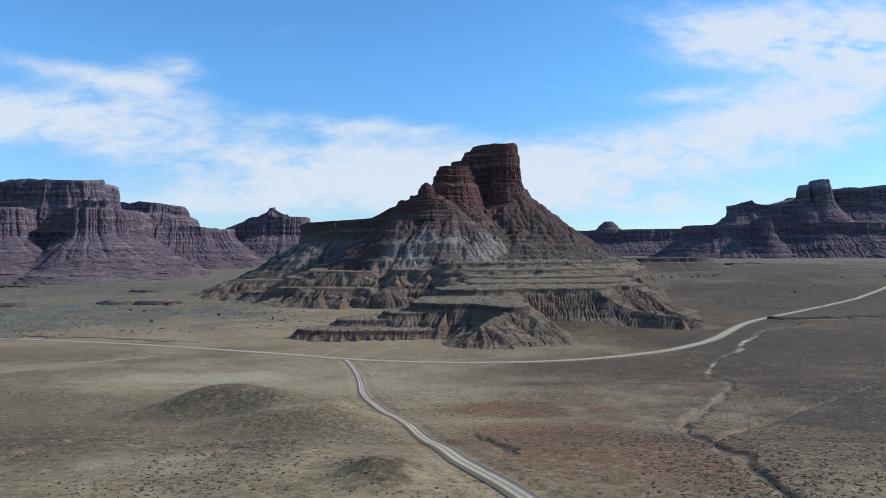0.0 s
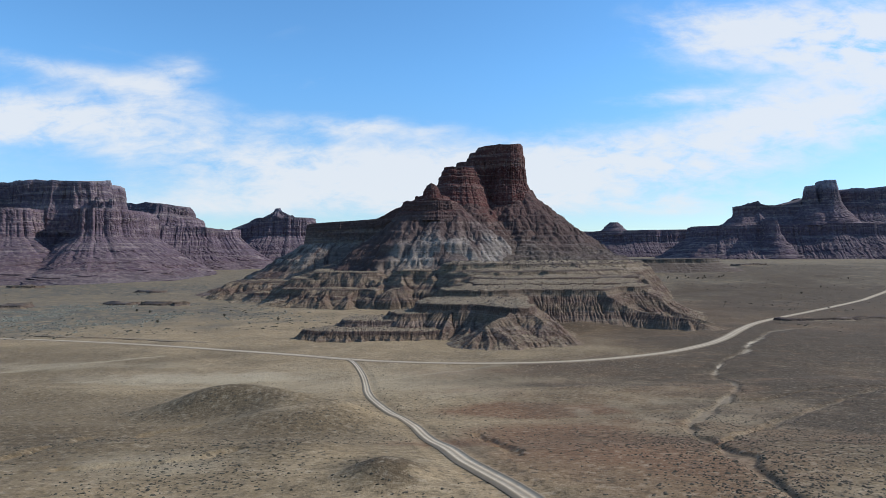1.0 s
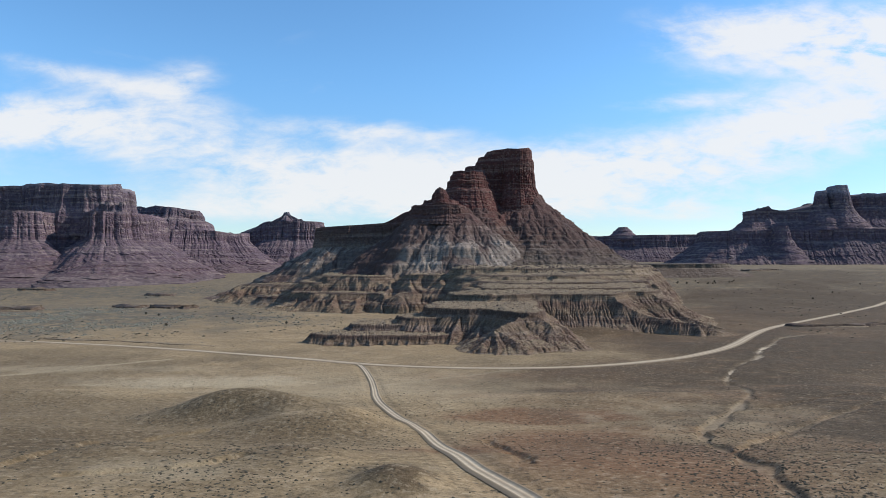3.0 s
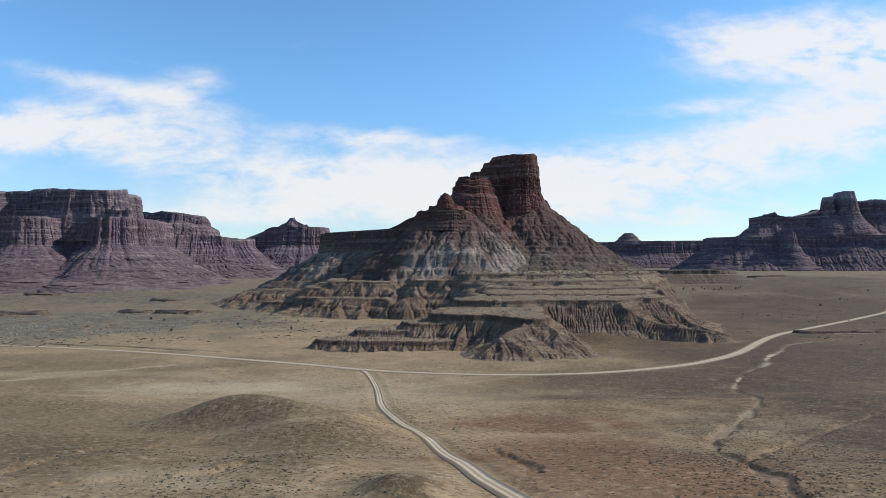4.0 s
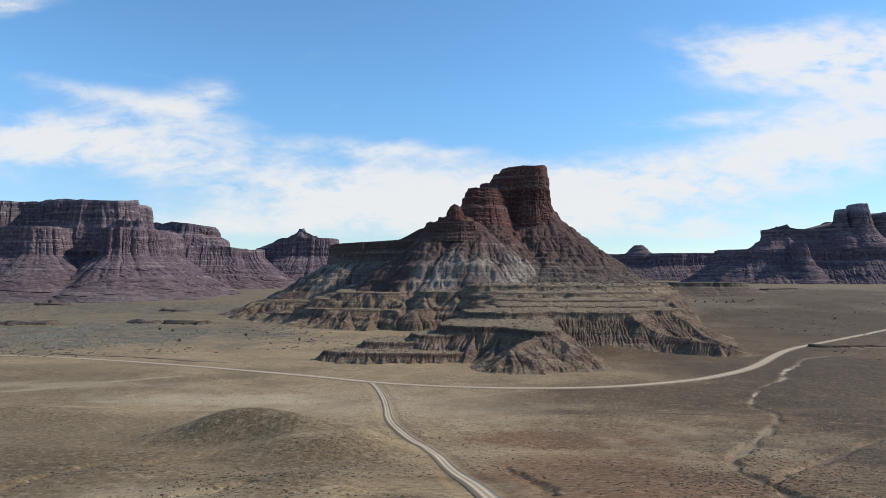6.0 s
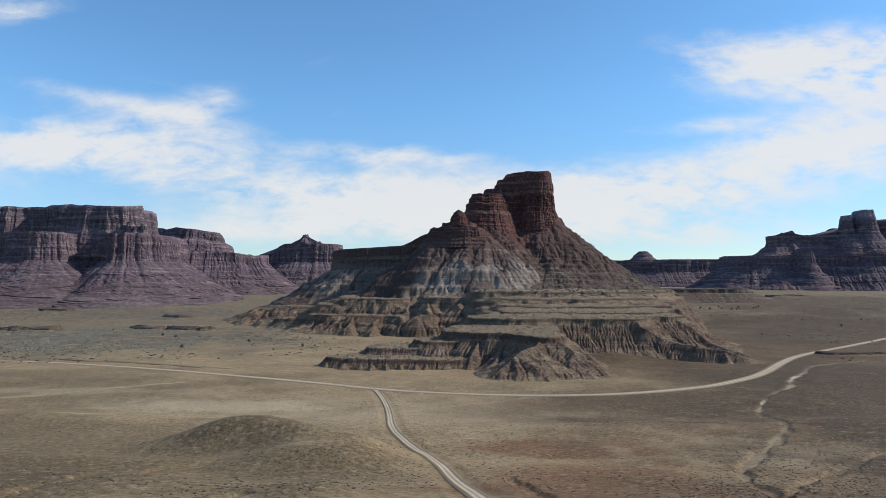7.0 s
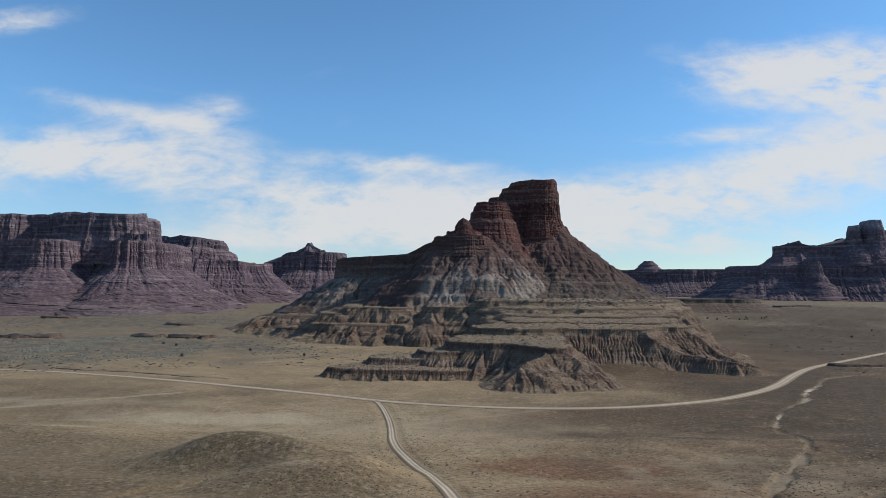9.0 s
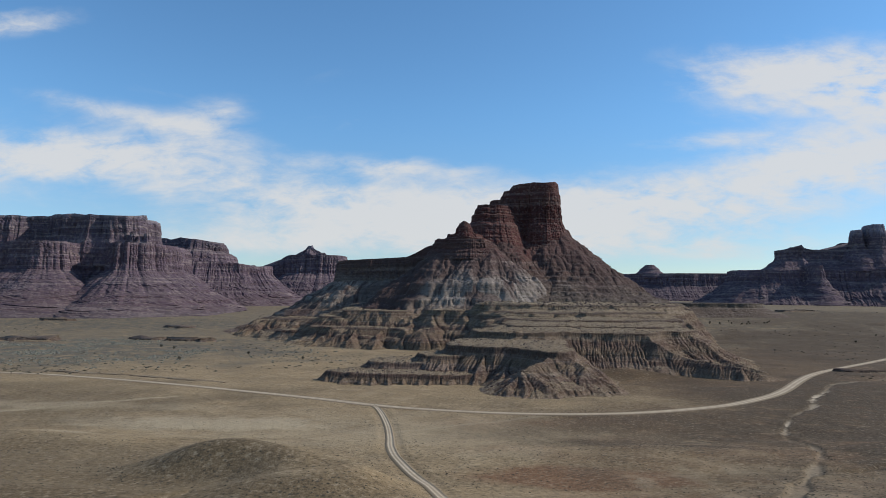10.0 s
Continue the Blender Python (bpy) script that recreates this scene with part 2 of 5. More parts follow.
def ground_material():
    m, k, bsdf = material("desert_ground", 0.95)
    pos = k.n("ShaderNodeNewGeometry").outputs["Position"]
    attr = {}
    for key in ("red", "pale", "sage", "wash", "slope", "dark"):
        node = k.n("ShaderNodeAttribute")
        node.attribute_name = key
        attr[key] = node.outputs["Fac"]
    big = k.noise(pos, 0.012, 5.0, 0.6)
    mid = k.noise(pos, 0.07, 6.0, 0.68)
    fine_ = k.noise(pos, 0.55, 6.0, 0.72)
    col = k.mix(k.smooth(big, 0.35, 0.65), (0.237, 0.167, 0.087), (0.308, 0.219, 0.114))
    col = k.mix(k.math("MULTIPLY", k.smooth(mid, 0.48, 0.66), 0.6), col, (0.379, 0.281, 0.160))
    # brown soil, with the shade of the knolls' near sides put into the colour
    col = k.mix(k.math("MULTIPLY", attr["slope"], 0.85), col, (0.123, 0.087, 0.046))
    col = k.mix(k.math("MULTIPLY", attr["red"], k.smooth(mid, 0.0, 0.3)), col, (0.185, 0.099, 0.047))
    col = k.mix(k.math("MULTIPLY", attr["pale"], k.smooth(fine_, 0.35, 0.58)), col, (0.457, 0.369, 0.230))
    col = k.mix(k.math("MULTIPLY", attr["sage"], k.smooth(mid, 0.30, 0.56)), col, (0.101, 0.089, 0.065))
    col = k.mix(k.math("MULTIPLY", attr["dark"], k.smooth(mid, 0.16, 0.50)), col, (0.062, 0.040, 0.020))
    col = k.mix(k.math("MULTIPLY", attr["wash"], k.smooth(fine_, 0.25, 0.5)), col, (0.504, 0.417, 0.284))
    col = k.mix(k.math("MULTIPLY", k.smooth(fine_, 0.50, 0.64), 0.8), col, k.mix(0.7, col, (0.059, 0.045, 0.025)))
    col = k.mix(k.math("MULTIPLY", k.smooth(fine_, 0.48, 0.34), 0.65), col, k.mix(0.6, col, (0.459, 0.371, 0.243)))
    speck = k.noise(pos, 1.6, 4.0, 0.7)
    col = k.mix(k.math("MULTIPLY", k.smooth(speck, 0.52, 0.66), 0.55), col, k.mix(0.75, col, (0.040, 0.033, 0.021)))
    col = k.mix(k.math("MULTIPLY", k.smooth(speck, 0.46, 0.34), 0.38), col, k.mix(0.6, col, (0.424, 0.340, 0.230)))
    cell = k.n("ShaderNodeTexVoronoi", Vector=pos, Scale=0.5)
    dots = k.math("MULTIPLY", k.smooth(cell.outputs["Distance"], 0.30, 0.14), k.smooth(k.noise(pos, 0.045, 4.0), 0.40, 0.58))
    col = k.mix(k.math("MULTIPLY", dots, 0.75), col, (0.051, 0.045, 0.031))
    k.put(bsdf, "Base_Color", col)
    b = k.n("ShaderNodeBump", Strength=0.7, Distance=0.6, Height=k.math("ADD", fine_, k.math("MULTIPLY", mid, 2.0)))
    k.put(bsdf, "Normal", b.outputs[0])
    return m


def plain_soil(name, a, b_, scale=0.8, attr=None, c=None):
    m, k, bsdf = material(name, 0.95)
    pos = k.n("ShaderNodeNewGeometry").outputs["Position"]
    n1 = k.noise(pos, scale, 4.0, 0.6)
    n2 = k.noise(pos, scale * 0.08, 3.0, 0.6)
    col = k.mix(k.smooth(n1, 0.3, 0.7), a, b_)
    col = k.mix(k.math("MULTIPLY", k.smooth(n2, 0.4, 0.7), 0.4), col, k.mix(0.5, col, (0.2, 0.15, 0.1)))
    if attr:
        node = k.n("ShaderNodeAttribute")
        node.attribute_name = attr
        col = k.mix(node.outputs["Fac"], col, c)
    k.put(bsdf, "Base_Color", col)
    k.put(bsdf, "Normal", k.n("ShaderNodeBump", Strength=0.5, Distance=0.2, Height=n1).outputs[0])
    return m


mat_ground = ground_material()
mat_road = plain_soil("graded_dirt", (0.43, 0.340, 0.222), (0.51, 0.415, 0.285), 0.6, "verge", (0.225, 0.170, 0.105))
mat_shrub = plain_soil("dry_shrub", (0.046, 0.042, 0.029), (0.090, 0.079, 0.055), 1.5)
mat_sage = plain_soil("sagebrush", (0.105, 0.104, 0.078), (0.200, 0.194, 0.150), 0.6)
mat_stone = plain_soil("loose_stone", (0.065, 0.047, 0.040), (0.160, 0.123, 0.100), 0.2)

# ======== helpers for meshes ========


def mesh_object(name, verts, faces, mat, parent=None, label="", smooth=True, floats=None):
    me = bpy.data.meshes.new(name)
    me.from_pydata(np.asarray(verts).tolist() if not isinstance(verts, list) else verts, [], faces if isinstance(faces, list) else faces.tolist())
    me.materials.append(mat)
    me.polygons.foreach_set("use_smooth", np.full(len(me.polygons), smooth))
    for key, values in (floats or {}).items():
        a = me.attributes.new(key, "FLOAT", "POINT")
        a.data.foreach_set("value", np.asarray(values, np.float32))
    me.update()
    ob = new(name, me)
    if parent:
        ob.parent = parent
        ob.matrix_parent_inverse = parent.matrix_world.inverted()
    if label:
        tagged(ob, label)
    return ob


def thing(name, base, label, category, group="", kind=""):
    ob = new(name)
    ob.location = base
    ob.matrix_world = Matrix.Translation(base)
    ob.empty_display_size = 5
    return tagged(ob, label, category, group, kind)


def polyline(points, step):
    """A smooth, evenly stepped line through the corner points."""
    p = np.array(points, float)
    for _ in range(3):
        q = np.empty((2 * len(p) - 2, p.shape[1]))
        q[0::2], q[1::2] = 0.75 * p[:-1] + 0.25 * p[1:], 0.25 * p[:-1] + 0.75 * p[1:]
        p = np.vstack([p[:1], q, p[-1:]])
    d = np.r_[0, np.cumsum(np.linalg.norm(np.diff(p, axis=0), axis=1))]
    s = np.linspace(0, d[-1], max(4, int(d[-1] / step)))
    return np.stack([np.interp(s, d, p[:, k]) for k in range(p.shape[1])], -1)


def ring(points, step, rounds=2, back=3.0):
    """A closed, rounded outline; the sides that face away (+y) get wider steps. Returns points, outward normals, arc length."""
    p = np.array(points, float)
    area = np.sum(p[:, 0] * np.roll(p[:, 1], -1) - np.roll(p[:, 0], -1) * p[:, 1])
    if area < 0:
        p = p[::-1]
    for _ in range(rounds):
        q = np.empty((2 * len(p), 2))
        nx = np.roll(p, -1, 0)
        q[0::2], q[1::2] = 0.75 * p + 0.25 * nx, 0.25 * p + 0.75 * nx
        p = q
    c = np.vstack([p, p[:1]])
    d = np.r_[0, np.cumsum(np.linalg.norm(np.diff(c, axis=0), axis=1))]
    fine_s = np.linspace(0, d[-1], max(64, int(d[-1] / (step * 0.25))))
    f = np.stack([np.interp(fine_s, d, c[:, k]) for k in (0, 1)], -1)
    t = np.gradient(f, axis=0)
    ny = -t[:, 0] / np.maximum(np.linalg.norm(t, axis=1), 1e-9)
    weight = 1.0 / np.where(ny > 0.35, back, 1.0)
    cum = np.r_[0, np.cumsum(weight[:-1] * np.diff(fine_s))]
    n = max(24, int(cum[-1] / step))
    s = np.interp(np.linspace(0, cum[-1], n, endpoint=False), cum, fine_s)
    pts = np.stack([np.interp(s, d, c[:, k]) for k in (0, 1)], -1)
    tang = np.roll(pts, -1, 0) - np.roll(pts, 1, 0)
    nor = np.stack([tang[:, 1], -tang[:, 0]], -1)
    nor /= np.linalg.norm(nor, axis=1)[:, None]
    for _ in range(6):
        nor = nor + np.roll(nor, 1, 0) + np.roll(nor, -1, 0)
        nor /= np.linalg.norm(nor, axis=1)[:, None]
    return pts, nor, s


def loft(name, outline, profile, mat, parent, step=1.5, row=1.5, lobes=(0.0, 60.0), wave=9.0, ledge=0.0, ledge_z=5.0, tilt=None, seed=0.0, rounds=2, smooth=True, label="", wig=0.25, col_wave=None):
    """A rock form: a closed outline carried down a profile of (outward, height, cliff columns, rills). The rock breaks into columns where it
    is a cliff and into rills that join downhill where it is a slope; ledges follow the strata. tilt(x, y) lifts the top unevenly."""
    pts, nor, s = ring(outline, step, rounds)
    prof = np.array(profile, float)
    seg = np.hypot(np.diff(prof[:, 0]), np.diff(prof[:, 1]))
    d = np.r_[0, np.cumsum(seg)]
    rows = np.unique(np.r_[np.linspace(0, d[-1], max(3, int(d[-1] / row))), d])
    off, z, ac, ar = (np.interp(rows, d, prof[:, k])[:, None] for k in range(4))
    x0, y0 = pts[None, :, 0], pts[None, :, 1]
    lob = lobes[0] * fbm(x0 / lobes[1] + seed, y0 / lobes[1], seed, 5, 0.55)
    f = (rows / d[-1])[:, None]
    wander = wig * wave * fbm(rows[:, None] / 30.0, s[None] / 60.0, seed + 3.0, 2)
    sx = s[None] + wander
    cw = col_wave or wave
    uu = (s[None] + 0.15 * wander) / cw + 0.8 * vnoise(s[None] / (cw * 2.2), seed) + seed * 13.0
    col = columns(uu, z / (cw * 2.2)) * 0.8 + 0.5 * columns(uu * 2.7 + 7.0, z / cw) + 1.3 * vnoise(s[None] / (cw * 4.0), z / 140.0, seed + 5) - 0.5
    ur = sx / wave + 0.7 * vnoise(s[None] / (wave * 2.5), 0.3, seed) + seed * 7.0
    r1 = rills(ur * 2.3 + 0.5)
    r2 = rills(ur)
    r3 = rills(ur / 3.1)
    rill = (0.75 * r1 + r2 * (0.7 + 1.0 * f) + (0.3 + 1.3 * f) * r3 - 1.1) * (0.35 + 0.9 * f)
    lz = z + 1.2 * vnoise(s[None] / 25.0, z / 9.0, seed)
    step_n = vnoise(lz / ledge_z + seed * 7, s[None] / 150.0, 0.5)
    led = ledge * (np.sign(step_n) * np.sqrt(np.abs(step_n)) + 0.5 * vnoise(lz / (ledge_z * 0.37), s[None] / 40.0, 2.5))
    rough = 0.32 * np.minimum(ac + ar, 3.5) * fbm(x0 / 4.0 + nor[None, :, 0] * off / 4.0, y0 / 4.0 + nor[None, :, 1] * off / 4.0, z / 3.0, 3)
    live = np.minimum(1.0, f * 12) * (1 - 0.65 * np.clip(ac / (ac + ar + 0.01) - 0.3, 0, 1))
    out = off + lob + ac * col + ar * rill + led * live + rough
    zz = z + 0.25 * rough + 0 * out
    if tilt is not None:
        zz = zz + tilt(x0, y0) * (1 - f) ** 0.7
    X = x0 + nor[None, :, 0] * out
    Y = y0 + nor[None, :, 1] * out
    nr, nc = X.shape
    verts = np.stack([X, Y, zz + 0 * X], -1).reshape(-1, 3)
    i = np.arange(nr - 1)[:, None] * nc
    j = np.arange(nc)[None]
    k = (j + 1) % nc
    quads = np.stack([i + j, i + nc + j, i + nc + k, i + k], -1).reshape(-1, 4).tolist()
    quads.append(list(range(nc)))
    return mesh_object(name, verts, quads, mat, parent, label, smooth)


# ======== the lie of the land ========
LAND_Y = [-300, 0, 120, 165, 230, 290, 350, 450, 580, 670, 860, 1250, 1600, 2000, 2600, 3500, 6000]
LAND_Z = [52, 48, 36, 25, 16, 12, 4, 1, -1, -3, -5, -7, -4, 4, 18, 28, 40]
_yy = np.linspace(-300, 6000, 6301)
_zz = np.interp(_yy, LAND_Y, LAND_Z)
for _ in range(3):
    _zz = np.convolve(np.pad(_zz, 12, "edge"), np.ones(25) / 25, "valid")

ROAD_MAIN = [(-711, 655), (-500, 625), (-386, 611), (-321, 585), (-241, 552), (-156, 508), (-102, 479), (-60, 452), (-25, 439), (10, 431), (45, 430), (81, 437), (122, 456), (171, 492), (222, 552), (276, 644), (317, 709), (379, 779), (500, 907), (643, 1063), (959, 1419)]
ROAD_SIDE = [(-66, 457), (-60, 442), (-48, 388), (-41, 347), (-33, 283), (-24.5, 252), (-15, 221), (-4.2, 172), (1.4, 116), (5.6, 102), (8.9, 92.6), (12, 80), (22, 40), (30, -60)]
WASH = [(378, 685), (318, 644), (290, 619), (262, 568), (224, 514), (212, 480), (182, 445), (166, 416), (150, 384), (141, 362), (135, 313), (102, 256), (83, 225), (65, 188), (60, 160), (52, 130), (46, 102), (40, 60)]
GULLIES = [[(-95, 92), (-73, 110), (-77, 144), (-82, 180), (-68, 190)], [(110, 262), (124, 262), (150, 290), (190, 300)], [(8, 178), (10, 160), (12, 118)], [(-60, 106), (-45, 112), (-38, 122)], [(60, 150), (74, 140), (96, 120)]]
TRACKS = [[(-300, 385), (-271, 399), (-250, 419), (-229, 447), (-200, 476)], [(-230, 320), (-197, 341), (-149, 312), (-120, 300)], [(-44, 358), (-19, 376), (9, 399), (40, 428)]]
WASH_SIDE = [(230, 330), (161, 271), (137, 248), (116, 226), (91, 193), (76, 178), (60, 150)]
# knolls: x, y, half-widths, height
KNOLLS = [(-71, 221, 23, 13, 10.4), (-45, 212, 20, 13, 6.6), (-42, 192, 22, 12, 5.0), (-30, 204, 9, 11, 2.6), (-9, 99, 6.0, 7, 2.8), (125, 662, 45, 26, 7.5), (-150, 215, 50, 22, 3.0), (-95, 150, 36, 12, 2.4), (-60, 128, 22, 9, 1.6), (-28, 128, 10, 12, 1.8), (-190, 290, 80, 18, 3.5), (-120, 190, 40, 10, 1.6), (70, 300, 40, 18, 1.5), (170, 330, 50, 26, 2.0)]


def near_line(x, y, line):
    """Distance to a line in the plan."""
    shape = x.shape
    x, y = x.ravel(), y.ravel()
    best = np.full(x.shape, 1e9)
    lo, hi = line.min(0) - 60, line.max(0) + 60
    m = np.where((x > lo[0]) & (x < hi[0]) & (y > lo[1]) & (y < hi[1]))[0]
    if len(m):
        b = best[m]
        for p, q in zip(line[:-1], line[1:]):
            dx, dy = q - p
            t = np.clip(((x[m] - p[0]) * dx + (y[m] - p[1]) * dy) / (dx * dx + dy * dy + 1e-9), 0, 1)
            b = np.minimum(b, np.hypot(x[m] - p[0] - t * dx, y[m] - p[1] - t * dy))
        best[m] = b
    return best.reshape(shape)


road_main, road_side = polyline(ROAD_MAIN, 6.0), polyline(ROAD_SIDE, 4.0)
wash_main, wash_side = polyline(WASH, 4.0), polyline(WASH_SIDE, 4.0)


gully_lines = [polyline(g, 3.0) for g in GULLIES]
track_lines = [polyline(g, 5.0) for g in TRACKS]


def land(x, y, detail=True):
    """Height of the ground, and how near the roads and washes are."""
    x, y = np.asarray(x, float), np.asarray(y, float)
    z = np.interp(y, _yy, _zz) + sstep(x, 150, 480) * np.interp(y, [1080, 1250, 1450, 1600, 2000, 2600, 3500], [0, 6, 18, 28, 34, 28, 24])
    for kx, ky, wx, wy, h in KNOLLS:
        z = z + h * np.exp(-(((x - kx) / wx) ** 2 + ((y - ky) / wy) ** 2))
    dr = np.minimum(near_line(x, y, road_main), near_line(x, y, road_side))
    far = np.clip(np.hypot(x, y) / 400.0, 0.3, 2.0)
    rough = 1.0 * far * fbm(x / 90.0, y / 90.0, 1.5, 3) + 0.35 * fbm(x / 17.0, y / 17.0, 4.5, 3)
    z = z + rough * sstep(dr, 4.0, 40.0) * 0.9
    dw = near_line(x, y, wash_main) + 2.0 * vnoise(x / 9.0, y / 9.0, 7.0)
    ds = near_line(x, y, wash_side) + 1.5 * vnoise(x / 7.0, y / 7.0, 8.0)
    z = z - 0.9 * (1 - sstep(dw, 0.9, 2.5)) - 0.8 * (1 - sstep(ds, 0.5, 2.2))
    for line in gully_lines:
        z = z - 0.8 * (1 - sstep(near_line(x, y, line) + 1.2 * vnoise(x / 5.0, y / 5.0, 3.0), 0.3, 2.0))
    z = z - 0.35 * (1 - sstep(dr, 3.0, 6.0))
    return z, dr, dw, ds


def patch(x, y, cx, cy, rx, ry, soft=0.5, n=30.0, amp=0.5):
    d = np.hypot((x - cx) / rx, (y - cy) / ry) + amp * fbm(x / n, y / n, cx * 0.01, 4)
    return 1 - sstep(d, 1 - soft, 1 + soft)


def build_ground():
    ang = np.concatenate([np.linspace(-180, -52, 40, endpoint=False), np.linspace(-52, 52, 620), np.linspace(52, 180, 40)[1:-1]])
    rad = np.concatenate([[8.0, 30.0, 55.0], np.geomspace(70, 700, 330), np.geomspace(700, 4950, 150)[1:]])
    a, r = np.meshgrid(np.radians(ang), rad)
    x, y = r * np.sin(a), r * np.cos(a)
    z, dr, dw, ds = land(x, y)
    red = np.maximum.reduce([patch(x, y, 26, 240, 30, 20, 0.3), patch(x, y, 34, 150, 32, 60), 0.85 * patch(x, y, 150, 330, 100, 90, 0.6), patch(x, y, 330, 560, 190, 200, 0.6, 60), 0.8 * patch(x, y, 70, 390, 70, 28, 0.6), 0.85 * patch(x, y, 480, 900, 300, 190, 0.6, 80), 0.8 * patch(x, y, 130, 180, 70, 80, 0.6)])
    pale = np.maximum.reduce([patch(x, y, -130, 375, 65, 24, 0.5, 12), 0.5 * patch(x, y, -48, 110, 10, 9, 0.8, 8, 0.9), 0.6 * patch(x, y, 115, 225, 40, 36, 0.7, 8, 0.9), 0.5 * patch(x, y, 0, 350, 120, 60, 0.7, 15), 0.6 * patch(x, y, -300, 430, 120, 14, 0.6, 20), 0.6 * patch(x, y, 46, 236, 3, 9, 0.8, 4, 1.0), 0.5 * patch(x, y, 100, 262, 8, 8, 0.8, 5, 1.0)])
    for line in track_lines:
        pale = np.maximum(pale, 0.8 * (1 - sstep(near_line(x, y, line), 1.5, 4.5)))
    sage = np.maximum.reduce([0.75 * sstep(np.hypot(x, y) + 120 * fbm(x / 150.0, y / 150.0, 2.0, 4), 950, 1350), patch(x, y, -540, 900, 300, 260, 0.5, 60), patch(x, y, -900, 1600, 700, 260, 0.5, 90), 0.8 * patch(x, y, 1100, 1700, 700, 300, 0.5, 90)])
    wash = np.maximum((1 - sstep(dw, 0.8, 2.4)) * (0.32 + 0.95 * np.maximum(np.exp(-((y - 404) / 22.0) ** 2), np.exp(-((y - 520) / 34.0) ** 2))), 0.2 * (1 - sstep(ds, 0.3, 1.4))) * (0.35 + 0.65 * sstep(fbm(x / 25.0, y / 25.0, 3.3, 2) + 0.5 * sstep(y, 380, 440), -0.2, 0.5))
    # brown soil patches and the painted shade on the near sides of knolls
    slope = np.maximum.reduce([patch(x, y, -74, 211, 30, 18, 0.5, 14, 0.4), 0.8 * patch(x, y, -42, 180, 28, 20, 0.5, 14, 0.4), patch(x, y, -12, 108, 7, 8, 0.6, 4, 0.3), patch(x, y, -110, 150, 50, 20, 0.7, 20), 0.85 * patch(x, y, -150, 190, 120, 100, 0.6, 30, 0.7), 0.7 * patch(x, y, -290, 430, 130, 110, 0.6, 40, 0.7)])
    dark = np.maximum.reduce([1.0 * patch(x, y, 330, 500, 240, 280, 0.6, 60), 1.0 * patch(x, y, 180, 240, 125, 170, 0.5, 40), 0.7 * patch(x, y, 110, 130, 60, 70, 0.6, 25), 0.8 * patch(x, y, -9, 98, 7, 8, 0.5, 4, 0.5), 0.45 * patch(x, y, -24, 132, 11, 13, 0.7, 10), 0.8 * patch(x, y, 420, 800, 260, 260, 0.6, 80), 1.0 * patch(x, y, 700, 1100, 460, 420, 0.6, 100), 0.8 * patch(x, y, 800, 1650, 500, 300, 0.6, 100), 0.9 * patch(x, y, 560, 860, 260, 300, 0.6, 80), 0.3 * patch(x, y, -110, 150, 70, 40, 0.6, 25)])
    nr, nc = x.shape
    verts = np.stack([x, y, z], -1).reshape(-1, 3)
    i = np.arange(nr - 1)[:, None] * nc
    j = np.arange(nc)[None]
    k = (j + 1) % nc
    faces = np.stack([i + j, i + k, i + nc + k, i + nc + j], -1).reshape(-1, 4).tolist()
    faces.append(list(range(nc))[::-1])
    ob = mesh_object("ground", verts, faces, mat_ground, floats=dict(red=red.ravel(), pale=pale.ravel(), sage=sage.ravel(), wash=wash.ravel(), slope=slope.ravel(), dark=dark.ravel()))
    tagged(ob, "wide tan desert plain with reddish and pale soil patches", "ground", kind="structure")


def build_road(name, line, half, label, step, berm):
    p = polyline(line, step)
    t = np.gradient(p, axis=0)
    n = np.stack([-t[:, 1], t[:, 0]], -1) / np.linalg.norm(t, axis=1)[:, None]
    prof = [(-1.7, -0.2, 1), (-1.2, 0.04, 0.9), (-0.98, 0.08, 0.7), (-0.8, 0.02, 0.0), (-0.40, -0.02, 0.0), (-0.22, 0.05, 0.35), (0.0, 0.08, 0.6), (0.22, 0.05, 0.35), (0.40, -0.02, 0.0), (0.8, 0.02, 0.0), (0.98, 0.08, 0.7), (1.2, 0.04, 0.9), (1.7, -0.2, 1)]
    prof = [(u, h + (0.22 if abs(u - 1.2 * berm) < 0.01 else 0.12 if abs(u - 0.98 * berm) < 0.01 else 0.0), v) for u, h, v in prof]
    rows, verge = [], []
    s = np.arange(len(p)) * step
    wob = 0.12 * half * vnoise(s / 40.0, 2.0)
    for u, h, v in prof:
        q = p + n * (u * half + wob)[:, None]
        rows.append(np.column_stack([q, land(q[:, 0], q[:, 1])[0] + 0.30 + h]))
        verge.append(np.full(len(p), v))
    verts = np.stack(rows, 1).reshape(-1, 3)
    m = len(prof)
    i = np.arange(len(p) - 1)[:, None] * m
    j = np.arange(m - 1)[None]
    faces = np.stack([i + j, i + m + j, i + m + j + 1, i + j + 1], -1).reshape(-1, 4)[:, ::-1]
    ob = mesh_object(name, verts, faces, mat_road, floats=dict(verge=np.stack(verge, 1).ravel()))
    tagged(ob, label, "road", kind="structure")


build_ground()
build_road("road", ROAD_MAIN, 2.9, "pale graded dirt road across the plain", 3.0, -1)
build_road("road", ROAD_SIDE, 1.2, "pale two-track dirt road joining the main road", 2.0, 1)

# ======== the butte ========
butte = thing("butte", (90, 1350, -20), "dark red layered butte with talus slopes and badland benches", "butte")


